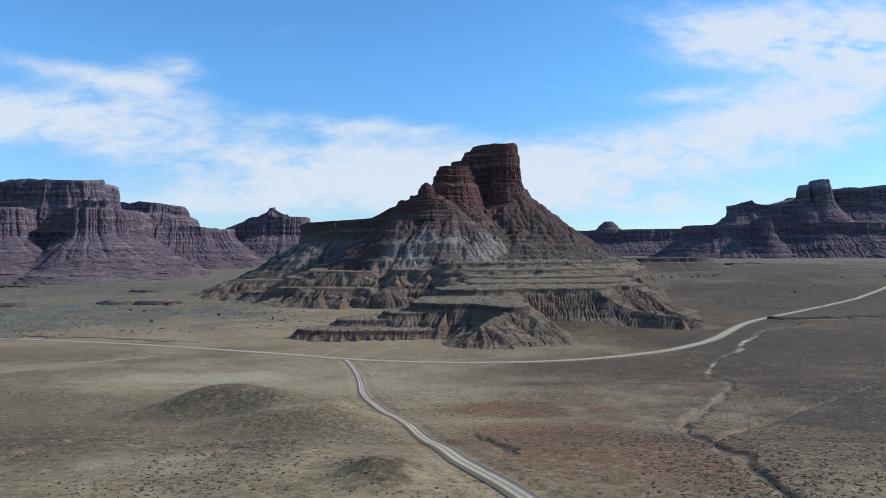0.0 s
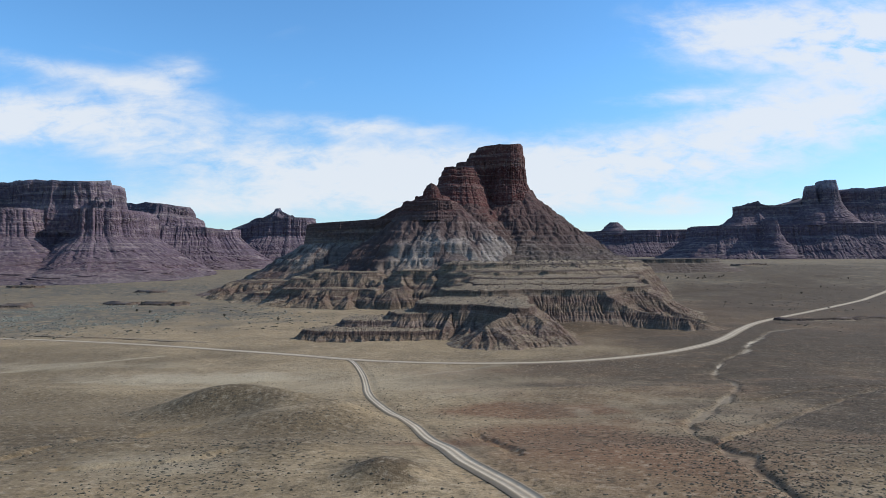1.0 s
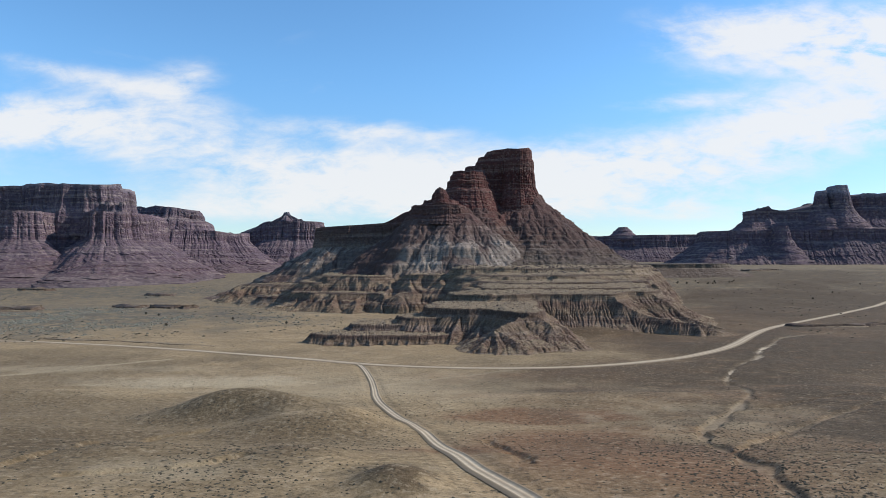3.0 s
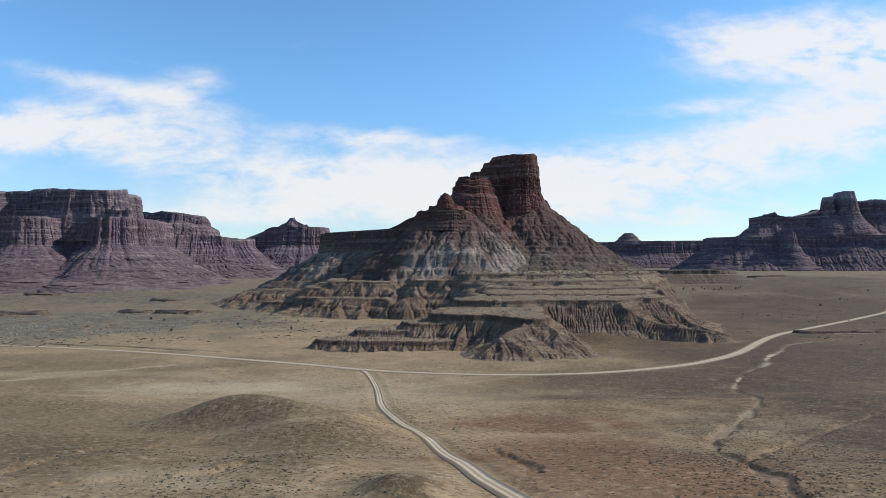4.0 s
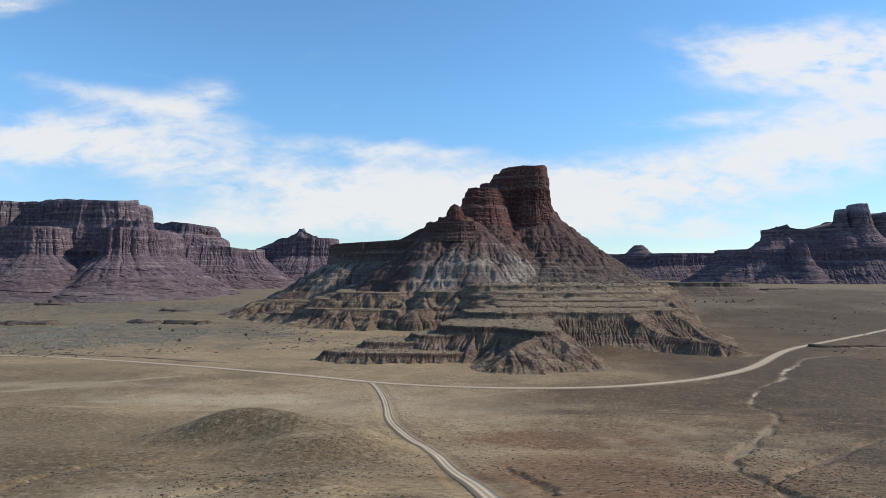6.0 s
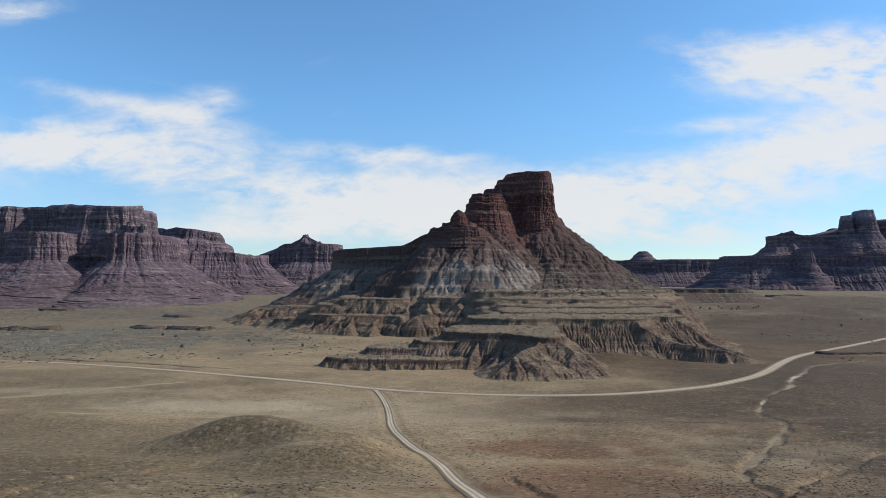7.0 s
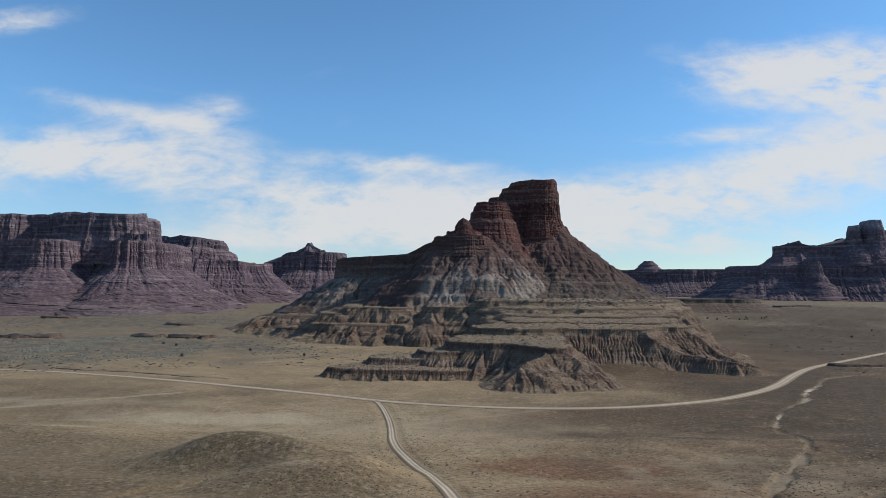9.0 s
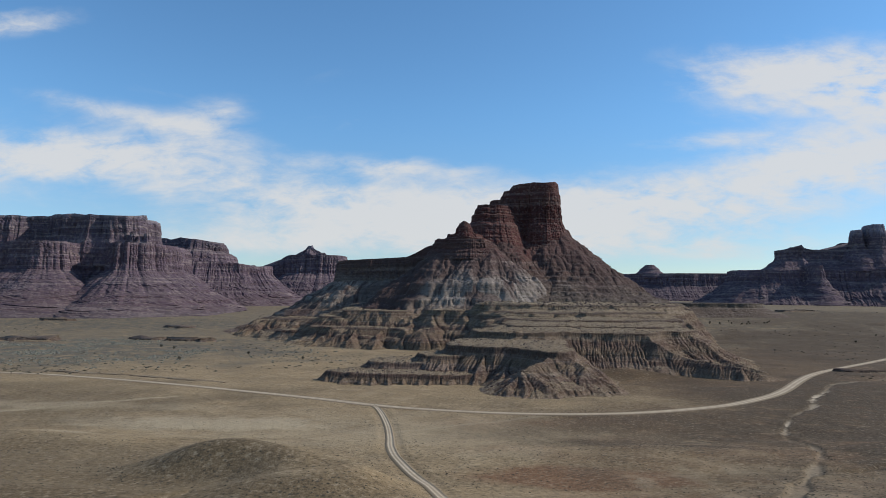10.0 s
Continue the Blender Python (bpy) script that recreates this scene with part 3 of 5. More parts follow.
def butte_parts():
    # rows of a profile are (outward, height, columns, rills)
    loft("summit_tower", [(66, 1402), (74, 1382), (98, 1376), (114, 1362), (146, 1360), (159, 1382), (161, 1450), (110, 1480), (62, 1460)],
         [(0, 290, 0, 0), (1.0, 285, 1.2, 0), (2.0, 272, 1.6, 0), (4.5, 266, 1.2, 0), (5.5, 240, 3.6, 0), (7.5, 214, 4.0, 0), (13, 202, 3.0, 0.5), (18, 188, 2.0, 1), (24, 150, 1, 1)], mat_butte, butte, 1.0, 1.2, (2.2, 34.0), 9.0, 0.6, 6.0, seed=1.3, smooth=False, col_wave=7.0,
         tilt=lambda x, y: 1.6 * fbm(x / 18.0, y / 18.0, 2.0, 2) + 2.0 * sstep(x, 70, 84) - 1.5)
    loft("tower_step", [(50, 1402), (60, 1384), (84, 1380), (84, 1450), (52, 1446)], [(0, 278, 0.3, 0), (1.5, 270, 1.2, 0), (5, 266, 1.2, 0), (6, 250, 1.6, 0), (9, 220, 1.6, 0), (18, 190, 1, 1)], mat_butte, butte, 1.1, 1.3, (2.0, 20.0), 8.0, 1.0, 5.0, seed=2.1, smooth=False)
    loft("tower_step", [(22, 1400), (32, 1374), (64, 1372), (70, 1440), (24, 1440)], [(0, 258, 0.3, 0), (1.5, 249, 1.2, 0), (6, 245, 1.2, 0), (7, 226, 1.6, 0), (14, 206, 1, 1), (24, 180, 1, 1)], mat_butte, butte, 1.1, 1.3, (2.0, 20.0), 8.0, 1.0, 5.0, seed=2.6, smooth=False)
    loft("shoulder_block", [(-4, 1352), (6, 1338), (34, 1334), (56, 1348), (64, 1380), (54, 1410), (0, 1400)],
         [(0, 243, 0.3, 0), (1.0, 238, 1.2, 0), (5, 235, 1.0, 0), (6, 226, 1.6, 0), (11, 223, 1.2, 0), (12, 210, 1.8, 0), (18, 205, 1.0, 0.5), (22, 190, 1.2, 1), (30, 172, 1, 1), (38, 140, 1, 1)], mat_butte, butte, 1.0, 1.2, (2.6, 22.0), 8.0, 1.2, 4.5, seed=3.7, smooth=False, tilt=lambda x, y: 1.5 * fbm(x / 12.0, y / 12.0, 5.0, 2))
    loft("spur_cap", [(-80, 1264), (-74, 1242), (-48, 1228), (-14, 1216), (10, 1224), (22, 1242), (18, 1268), (-10, 1300), (-50, 1300)],
         [(0, 168, 0.3, 0), (1.2, 162, 1.6, 0), (4.0, 160, 1.6, 0), (5.0, 151, 2.2, 0), (11, 146, 1.5, 1), (22, 132, 1, 1)], mat_spur, butte, 0.9, 1.1, (3.0, 20.0), 6.5, 1.4, 4.0, seed=5.5, smooth=False, tilt=lambda x, y: 1.4 * fbm(x / 10.0, y / 10.0, 5.0, 2))
    loft("spur_cap", [(-60, 1262), (-52, 1242), (-30, 1232), (-6, 1236), (4, 1254), (10, 1300), (-30, 1310)],
         [(0, 181, 0.3, 0), (1.2, 175, 1.2, 0), (6, 172, 1.2, 0), (7, 166, 1.4, 0), (14, 160, 1, 0)], mat_spur, butte, 0.9, 1.1, (2.0, 16.0), 6.0, 1.0, 4.0, seed=5.9, smooth=False, tilt=lambda x, y: 1.2 * fbm(x / 8.0, y / 8.0, 3.0, 2) - 0.12 * np.abs(x + 26))
    loft("spur_knob", [(-36, 1246), (-30, 1234), (-20, 1234), (-14, 1246), (-18, 1262), (-32, 1260)], [(0, 199, 0.3, 0), (1.6, 194, 0.8, 0), (5, 189, 0.8, 0), (6, 182, 1.0, 0), (10, 172, 1, 0)], mat_spur, butte, 0.7, 0.9, (1.0, 8.0), 4.5, 0.8, 3.0, seed=6.6, smooth=False, tilt=lambda x, y: 2.0 - 0.5 * np.abs(x + 26))
    loft("shelf_cliff", [(-288, 1446), (-262, 1434), (-200, 1428), (-140, 1414), (-96, 1398), (-60, 1380), (-30, 1380), (-40, 1520), (-180, 1580), (-310, 1540)],
         [(0, 146, 0.3, 0), (1.5, 139, 1.4, 0), (3.5, 136, 1.4, 0), (4.5, 118, 2.2, 0), (8, 98, 2.2, 0), (14, 84, 1.6, 1), (26, 60, 1, 1)], mat_spur, butte, 1.6, 1.7, (6.0, 50.0), 12.0, 1.6, 6.0, seed=7.9, smooth=False,
         tilt=lambda x, y: 0.05 * (x + 290) - 7.0 + 20.0 * sstep(x, -150, -90) + 14.0 * sstep(x, -90, -50))



butte_parts()

# ======== eroded slopes of the butte ========
# tiers: name, outline, profile of (outward, height)
TIERS = [
    ("talus", [(-8, 1352), (4, 1336), (34, 1332), (56, 1348), (66, 1384), (92, 1380), (110, 1358), (150, 1356), (166, 1388), (166, 1450), (100, 1490), (-6, 1440)],
     [(0, 200), (10, 186), (26, 172), (60, 150), (115, 110), (160, 80), (198, 64), (215, 57), (235, 50), (245, 30), (270, -20)]),
    ("pale_talus", [(-84, 1270), (-80, 1236), (-50, 1220), (-14, 1208), (14, 1216), (28, 1240), (22, 1275), (-10, 1330), (-60, 1330)],
     [(0, 152), (10, 142), (56, 106), (96, 72), (112, 60), (124, 53), (140, 45), (158, 37), (168, 28), (180, 0), (190, -20)]),
    ("pale_talus", [(-300, 1452), (-260, 1432), (-200, 1430), (-140, 1418), (-90, 1400), (-40, 1400), (-40, 1520), (-180, 1580), (-310, 1540)],
     [(0, 98), (12, 96), (34, 78), (76, 48), (104, 35), (122, 28), (124, 24), (158, 16), (160, 11), (195, 3), (197, -1), (235, -10), (260, -20)]),
    # benches on the shaded flank
    ("bench", [(-92, 1150), (-98, 1096), (-80, 1054), (-42, 1044), (-8, 1034), (20, 1018), (60, 1004), (90, 1150), (-80, 1200)], [(0, 48), (0.9, 44.5), (11, 37), (12, 34.5), (34, 20), (36, 17.5), (58, 4), (80, -8), (100, -18)]),
    ("bench", [(-240, 1160), (-218, 1104), (-172, 1080), (-130, 1070), (-96, 1072), (-70, 1200), (-220, 1250)], [(0, 45), (0.9, 42.5), (8, 38), (9, 36), (24, 27), (30, 20), (45, 0), (56, -16)]),
    ("bench", [(-284, 1170), (-244, 1088), (-188, 1066), (-142, 1060), (-112, 1062), (-90, 1220), (-270, 1260)], [(0, 35), (0.9, 31.5), (10, 24), (11, 21.5), (32, 7), (56, -8), (76, -16)]),
    ("bench", [(-262, 1084), (-226, 1042), (-174, 1028), (-132, 1020), (-100, 1014), (-86, 1080), (-250, 1120)], [(0, 21), (0.9, 17.5), (12, 10), (13, 8), (30, -2), (50, -12)]),
    ("bench", [(-440, 1330), (-386, 1276), (-322, 1238), (-262, 1212), (-225, 1300), (-400, 1420)], [(0, 25), (1.2, 21), (14, 13), (16, 10), (44, -4), (70, -14)]),
    ("bench", [(-392, 1200), (-340, 1150), (-280, 1120), (-240, 1140), (-280, 1230), (-380, 1260)], [(0, 9), (1.2, 5.5), (12, -1), (30, -8), (50, -14)]),
    # stepped platform in front of the talus
    ("bench", [(-10, 1040), (50, 1004), (110, 1012), (150, 1000), (240, 1046), (302, 1096), (352, 1250), (388, 1390), (300, 1450), (100, 1450), (0, 1200)], [(0, 57), (0.8, 54.6), (6, 50.5), (7, 48), (22, 34), (23, 31), (40, 13), (56, -4), (70, -16)]),
    ("bench", [(14, 948), (60, 922), (100, 930), (160, 918), (226, 952), (258, 1004), (268, 1090), (0, 1110)], [(0, 49), (0.8, 46.6), (7, 42), (8, 39.5), (24, 25), (25, 22.5), (44, 4), (60, -10)]),
    ("bench", [(44, 856), (84, 834), (120, 846), (156, 834), (212, 862), (264, 912), (284, 990), (200, 1020), (0, 1020), (16, 930)], [(0, 41.5), (0.8, 39.2), (7, 35), (8, 32.5), (24, 17), (42, 0), (56, -12)]),
    ("bench", [(30, 790), (64, 772), (120, 776), (184, 772), (232, 812), (252, 880), (200, 940), (20, 940)], [(0, 37), (0.8, 34.8), (6, 31.5), (7, 29), (24, 14), (42, -2), (56, -12)]),
    ("bench", [(-18, 722), (20, 694), (56, 690), (86, 708), (120, 710), (158, 703), (170, 716), (192, 756), (224, 760), (240, 800), (250, 880), (200, 920), (0, 920), (16, 800)], [(0, 34), (0.9, 29.5), (9, 24), (22, 16.5), (23, 14), (42, 4.5), (58, -2), (75, -10), (90, -16)]),
    ("bench", [(-36, 622), (-8, 606), (28, 594), (42, 570), (49, 558), (66, 557), (74, 580), (77, 640), (90, 700), (60, 770), (-14, 750)], [(0, 26.8), (0.9, 22.5), (8, 17.5), (18, 11.5), (19, 9), (32, 2), (44, -3), (62, -12)]),
    ("bench", [(-96, 612), (-80, 601), (-55, 603), (-30, 598), (-10, 600), (0, 640), (-60, 660), (-92, 640)], [(0, 13), (0.6, 11.2), (14, 4), (15, 2.6), (22, -1), (34, -8)]),
    ("bench", [(-54, 616), (-40, 606), (-20, 600), (0, 610), (0, 650), (-50, 655)], [(0, 19), (0.6, 17), (12, 10), (13, 8.6), (26, 1), (36, -8)]),
    ("bench", [(-128, 590), (-108, 577), (-80, 573), (-40, 575), (-6, 570), (4, 600), (0, 640), (-60, 650), (-116, 612)], [(0, 6.6), (0.5, 5.2), (6, 0.4), (8, -1.5), (18, -10)]),
]
# ridges: crest points and the fall beside them
RIDGES = [
    ([(14, 1345, 206), (-6, 1310, 188), (-16, 1285, 176)], 0.85), ([(-12, 1222, 150), (2, 1170, 112), (9, 1132, 82), (12, 1110, 64)], 0.72), ([(-60, 1226, 150), (-84, 1180, 110), (-102, 1150, 82), (-114, 1130, 62)], 0.72),
    # the toe and its arms
    ([(54, 562, 25), (46, 548, 22), (36, 534, 18.5), (30, 526, 15), (28, 512, 8), (25, 488, -2)], 0.66), ([(32, 530, 16), (18, 514, 8), (4, 500, -2)], 0.66), ([(34, 530, 16.5), (46, 510, 8), (54, 490, -2)], 0.66),
    ([(64, 558, 26), (76, 546, 17), (88, 534, 8), (100, 520, -2)], 0.7), ([(72, 585, 24), (86, 574, 14), (98, 562, 3)], 0.85), ([(4, 602, 23), (-2, 582, 13), (-8, 560, -1)], 0.8), ([(-22, 614, 23), (-30, 594, 13), (-36, 576, 1)], 0.85),
    ([(28, 594, 24), (18, 570, 13), (10, 544, 0)], 0.8),
    # the long arm that runs out of the wall to the plain, and the block behind it
    ([(158, 704, 33), (168, 690, 26), (178, 680, 19.5), (190, 670, 15), (208, 655, 12), (226, 641, 10), (240, 632, 4), (250, 624, -4)], 1.0), ([(226, 641, 9), (222, 628, 3), (220, 618, -3)], 0.8), ([(240, 632, 4), (258, 640, -1), (270, 642, -5)], 0.7),
    ([(224, 762, 32), (236, 748, 20), (246, 732, 9), (262, 716, 3), (284, 700, -4)], 0.9), ([(190, 756, 30), (206, 735, 18), (222, 716, 6)], 0.9), ([(250, 880, 36), (276, 858, 18), (300, 846, -4)], 0.8), ([(264, 912, 40), (284, 902, 24), (300, 894, 8), (314, 890, -6)], 0.95), ([(258, 1004, 47), (282, 992, 26), (304, 982, -4)], 0.95),
    # cones below the spur
    ([(-8, 1040, 48), (-10, 1014, 38), (-8, 984, 22), (-6, 954, 4)], 0.75), ([(-70, 1056, 46), (-62, 1024, 33), (-56, 1006, 29), (-50, 980, 12), (-46, 958, -4)], 0.75), ([(-108, 1076, 40), (-104, 1034, 28), (-96, 994, 10), (-92, 960, -5)], 0.75),
    ([(24, 1014, 50), (20, 974, 34), (16, 934, 14)], 0.75), ([(-134, 1064, 31), (-138, 1030, 22), (-142, 994, 8), (-146, 968, -5)], 0.75), ([(-172, 1030, 20), (-178, 1004, 10), (-182, 976, -5)], 0.8), ([(-222, 1042, 20), (-236, 1030, 9), (-246, 1004, -5)], 0.8),
    ([(-226, 1084, 32), (-254, 1066, 14), (-274, 1036, -5)], 0.75), ([(-322, 1238, 23), (-330, 1206, 10), (-334, 1180, -5)], 0.75), ([(-386, 1276, 23), (-402, 1246, 8), (-412, 1224, -5)], 0.75),
]


def teeth(line, top, reach, spacing, seed):
    """Short spurs that run down from a rim, each of its own length, with hollows between them."""
    rng = np.random.default_rng(seed)
    p = polyline([(*q, 0) for q in line], 1.0)[:, :2]
    s, out = rng.uniform(0, spacing), []
    while s < len(p) - 2:
        i = int(s)
        t = p[i + 1] - p[i]
        n = np.array([t[1], -t[0]]) / max(np.linalg.norm(t), 1e-6)
        if n[1] > 0:
            n = -n
        n = n + rng.uniform(-0.3, 0.3, 2)
        long = reach * rng.uniform(0.75, 1.2)
        a, b, c = p[i] - n * 2, p[i] + n * long * 0.45, p[i] + n * long
        out.append(([(*a, top - 1.0), (*b, top * rng.uniform(0.50, 0.70)), (*c, -2.0)], rng.uniform(0.85, 1.05)))
        s += spacing * rng.uniform(0.7, 1.5)
    return out


RIDGES += teeth([(-124, 588), (-108, 577), (-80, 573), (-40, 575), (-6, 570)], 5.4, 18, 11, 4) + teeth([(-94, 611), (-80, 601), (-55, 603), (-30, 598)], 11.5, 28, 11, 5)
RIDGES += teeth([(-244, 1088), (-188, 1066), (-142, 1060), (-112, 1062), (-86, 1050), (-42, 1044), (-8, 1034)], 30, 36, 24, 6) + teeth([(-244, 1062), (-226, 1042), (-174, 1028), (-132, 1020), (-100, 1014)], 17, 26, 15, 7)
RIDGES += teeth([(-34, 621), (-8, 606), (28, 594)], 22, 34, 10, 8) + teeth([(66, 558), (74, 580), (77, 640)], 22, 26, 10, 10)
RIDGES += teeth([(50, 1004), (110, 1012), (150, 1000), (240, 1046), (302, 1096)], 54, 44, 46, 21) + teeth([(60, 922), (100, 930), (160, 918), (226, 952)], 46, 38, 40, 22) + teeth([(84, 834), (120, 846), (156, 834), (212, 862)], 39, 34, 34, 23)
RIDGES += teeth([(-440, 1330), (-386, 1276), (-322, 1238), (-262, 1212)], 20, 34, 24, 13)


def outside(x, y, poly):
    """Distance outside a rounded outline (negative within), and the way along the outline."""
    p = np.array(poly, float)
    for _ in range(3):
        q = np.empty((2 * len(p), 2))
        nx = np.roll(p, -1, 0)
        q[0::2], q[1::2] = 0.75 * p + 0.25 * nx, 0.25 * p + 0.75 * nx
        p = q
    best, way, run = np.full(x.shape, 1e18), np.zeros(x.shape), 0.0
    inside = np.zeros(x.shape, bool)
    for a, b in zip(p, np.roll(p, -1, 0)):
        dx, dy = b - a
        long = math.hypot(dx, dy)
        t = np.clip(((x - a[0]) * dx + (y - a[1]) * dy) / (dx * dx + dy * dy + 1e-9), 0, 1)
        d = (x - a[0] - t * dx) ** 2 + (y - a[1] - t * dy) ** 2
        near = d < best
        best, way = np.where(near, d, best), np.where(near, run + t * long, way)
        run += long
        if dy != 0:
            inside ^= ((a[1] > y) != (b[1] > y)) & (x < dx * (y - a[1]) / dy + a[0])
    return np.where(inside, -1.0, 1.0) * np.sqrt(best), way


def pieces(kinds):
    """Joined areas of one kind on a grid: the area's number at each cell, and the cells of each area."""
    ny, nx = kinds.shape
    flat = kinds.ravel().tolist()
    seen = [-1] * len(flat)
    members = []
    for start, k in enumerate(flat):
        if k == 0 or seen[start] >= 0:
            continue
        n, stack, cells = len(members), [start], []
        seen[start] = n
        while stack:
            c = stack.pop()
            cells.append(c)
            col = c % nx
            for nb in ((c - 1) if col else -1, (c + 1) if col < nx - 1 else -1, c - nx, c + nx):
                if 0 <= nb < len(flat) and seen[nb] < 0 and flat[nb] == k:
                    seen[nb] = n
                    stack.append(nb)
        members.append(cells)
    return seen, members


def eroded_slopes(gx, gy, step, rounds=13):
    x, y = np.meshgrid(gx, gy)
    ground = land(x, y)[0]
    # uneven plan
    far = sstep(y, 760.0, 900.0)
    broad = 16.0 * far * fbm(x / 110.0, y / 110.0, 4.4, 2)
    wx = x + 0.6 * broad + (4.0 + 6.0 * far) * fbm(x / 42.0, y / 42.0, 2.2, 3) + (2.0 + 2.0 * far) * fbm(x / 11.0, y / 11.0, 5.2, 2)
    wy = y + broad * (1 - sstep(y, 1060, 1250)) + (4.0 + 6.0 * far) * fbm(x / 42.0, y / 42.0, 8.2, 3) + (2.0 + 2.0 * far) * fbm(x / 11.0, y / 11.0, 9.2, 2)
    z = ground - 1.2
    kind = np.zeros(x.shape, int)
    crown, along = np.full(x.shape, 999.0), np.zeros(x.shape)
    beds = np.cumsum(np.random.default_rng(3).choice([5.0, 8.0, 11.0, 15.0], 40))
    for number, (name, poly, prof) in enumerate(TIERS, 1):
        reach = prof[-1][0] + 25
        p = np.array(poly)
        m = (x > p[:, 0].min() - reach) & (x < p[:, 0].max() + reach) & (y > p[:, 1].min() - reach) & (y < p[:, 1].max() + reach)
        if not m.any():
            continue
        d, way = outside(wx[m], wy[m], poly)
        if name != "bench":           # buttresses that widen downhill
            u = way + 6.0 * fbm(x[m] / 50.0, y[m] / 50.0, 7.0, 2)
            d = d - (16.0 * (rills(u / 52.0) - 0.33) + 7.0 * (rills(u / 21.0 + 0.4) - 0.33) + 2.6 * (rills(u / 9.0 + 0.2) - 0.33)) * sstep(d, 6.0, 70.0) * (1 - 0.8 * sstep(d, 105.0, 150.0))
        h = np.interp(d, [q[0] for q in prof], [q[1] for q in prof])
        if name == "bench":           # rims that slump here and there
            soft = np.mean([np.interp(d + o, [q[0] for q in prof], [q[1] for q in prof]) for o in (-14, -7, 0, 7, 14)], axis=0)
            h = h + (soft - h) * far[m] * sstep(fbm(x[m] / 46.0, y[m] / 46.0, prof[0][1] * 0.3, 3), -0.45, 0.15)
        if name != "bench":           # ledges of hard beds
            hh = h + 2.5 * fbm(x[m] / 70.0, y[m] / 70.0, 6.0, 3)
            k = np.clip(np.searchsorted(beds, hh), 1, len(beds) - 1)
            lo, hi = beds[k - 1], beds[k]
            f = np.clip((hh - lo) / (hi - lo), 0, 1)
            h = h + 0.75 * (lo + (hi - lo) * sstep(f, 0.45, 1.0) * 0.55 + 0.45 * (hh - lo) - hh) * sstep(d, 4.0, 20.0) * (h > 40)
        q = 2.2 * fbm(x[m] / 38.0, y[m] / 22.0, prof[0][1] * 0.1, 4) - d * 0.035
        f = q - np.floor(q)
        h = h + np.where(d < 0, np.clip(0.45 * (np.floor(q) + sstep(f, 0.85, 1.0)) + 0.6, -0.6, 3.5) * np.clip((-d - 5.0) / 5.0, 0.0, 1.0), 0.0)
        h = h - (1.0 if name == 'bench' else 0.7) * (1 - rills(way / (2.6 if name == 'bench' else 7.0) + 0.6 * fbm(x[m] / 14.0, y[m] / 14.0, 3.0, 2))) * sstep(d, 2.0, 9.0)
        if name == "bench":           # tops that are not quite level
            h = h + far[m] * (2.4 * fbm(x[m] / 75.0, y[m] / 75.0, prof[0][1], 3) - 0.8)
        up = h > z[m]
        along[m] = np.where(up, way + 37.0 * number, along[m])
        z[m] = np.where(up, h, z[m])
        kind[m] = np.where(up, number, kind[m])
        crown[m] = np.where(up, prof[0][1], crown[m])
    for crest, fall in RIDGES:
        c = np.array(crest, float)
        reach = min(70.0, 12 + 1.3 * (c[:, 2].max() - c[:, 2].min()) / fall)
        i0, i1 = np.searchsorted(gx, (c[:, 0].min() - reach, c[:, 0].max() + reach))
        j0, j1 = np.searchsorted(gy, (c[:, 1].min() - reach, c[:, 1].max() + reach))
        if i0 >= i1 or j0 >= j1:
            continue
        m = (slice(j0, j1), slice(i0, i1))
        px, py = wx[m], wy[m]
        best, way, run = np.full(px.shape, -99.0), np.zeros(px.shape), 0.0
        for a, b in zip(c[:-1], c[1:]):
            dx, dy = b[:2] - a[:2]
            t = np.clip(((px - a[0]) * dx + (py - a[1]) * dy) / (dx * dx + dy * dy), 0, 1)
            d = np.hypot(px - a[0] - t * dx, py - a[1] - t * dy)
            lie = a[2] + t * (b[2] - a[2]) - fall * d * (1 - np.minimum(d, 40.0) / 130.0) - 1.2 * np.maximum(d - 0.6 * reach, 0.0)
            way = np.where(lie > best, run + t * math.hypot(dx, dy), way)
            best = np.maximum(best, lie)
            run += math.hypot(dx, dy)
        best = best - 0.8 * (1 - rills(way / 2.6)) * sstep(best, 0.0, 8.0)
        up = best > z[m]
        along[m] = np.where(up, way + c[0, 0] * 3.0, along[m])
        z[m] = np.where(up, best, z[m])
        kind[m] = np.where(up, 99 if c[0, 2] < 60 else 2, kind[m])
        crown[m] = np.where(up, 999.0, crown[m])
    z = z + 0.7 * fbm(x / 6.0, y / 6.0, 3.1, 3) * np.clip((z - ground) / 6.0, 0, 1)
    start = z.copy()
    loose = (kind == 1) | (kind == 2) | (kind == 3)
    # running water cuts the gullies; hard beds resist it
    ny, nx = z.shape
    idx = np.arange(ny * nx).reshape(ny, nx)
    shifts = [(-1, 0, 1.0), (1, 0, 1.0), (0, -1, 1.0), (0, 1, 1.0), (-1, -1, 1.414), (-1, 1, 1.414), (1, -1, 1.414), (1, 1, 1.414)]
    for n in range(rounds):
        pad = np.pad(z, 1, "edge")
        best, rec = np.zeros(z.shape), idx.copy()
        for dy, dx, w in shifts:
            sl = (z - pad[1 + dy:1 + dy + ny, 1 + dx:1 + dx + nx]) / (w * step)
            tgt = np.clip(idx + dy * nx + dx, 0, ny * nx - 1)
            up = sl > best
            best, rec = np.where(up, sl, best), np.where(up, tgt, rec)
        order = np.argsort(-z, axis=None).tolist()
        r = rec.ravel().tolist()
        area = [1.0] * (ny * nx)
        for i in order:
            j = r[i]
            if j != i:
                area[j] += area[i]
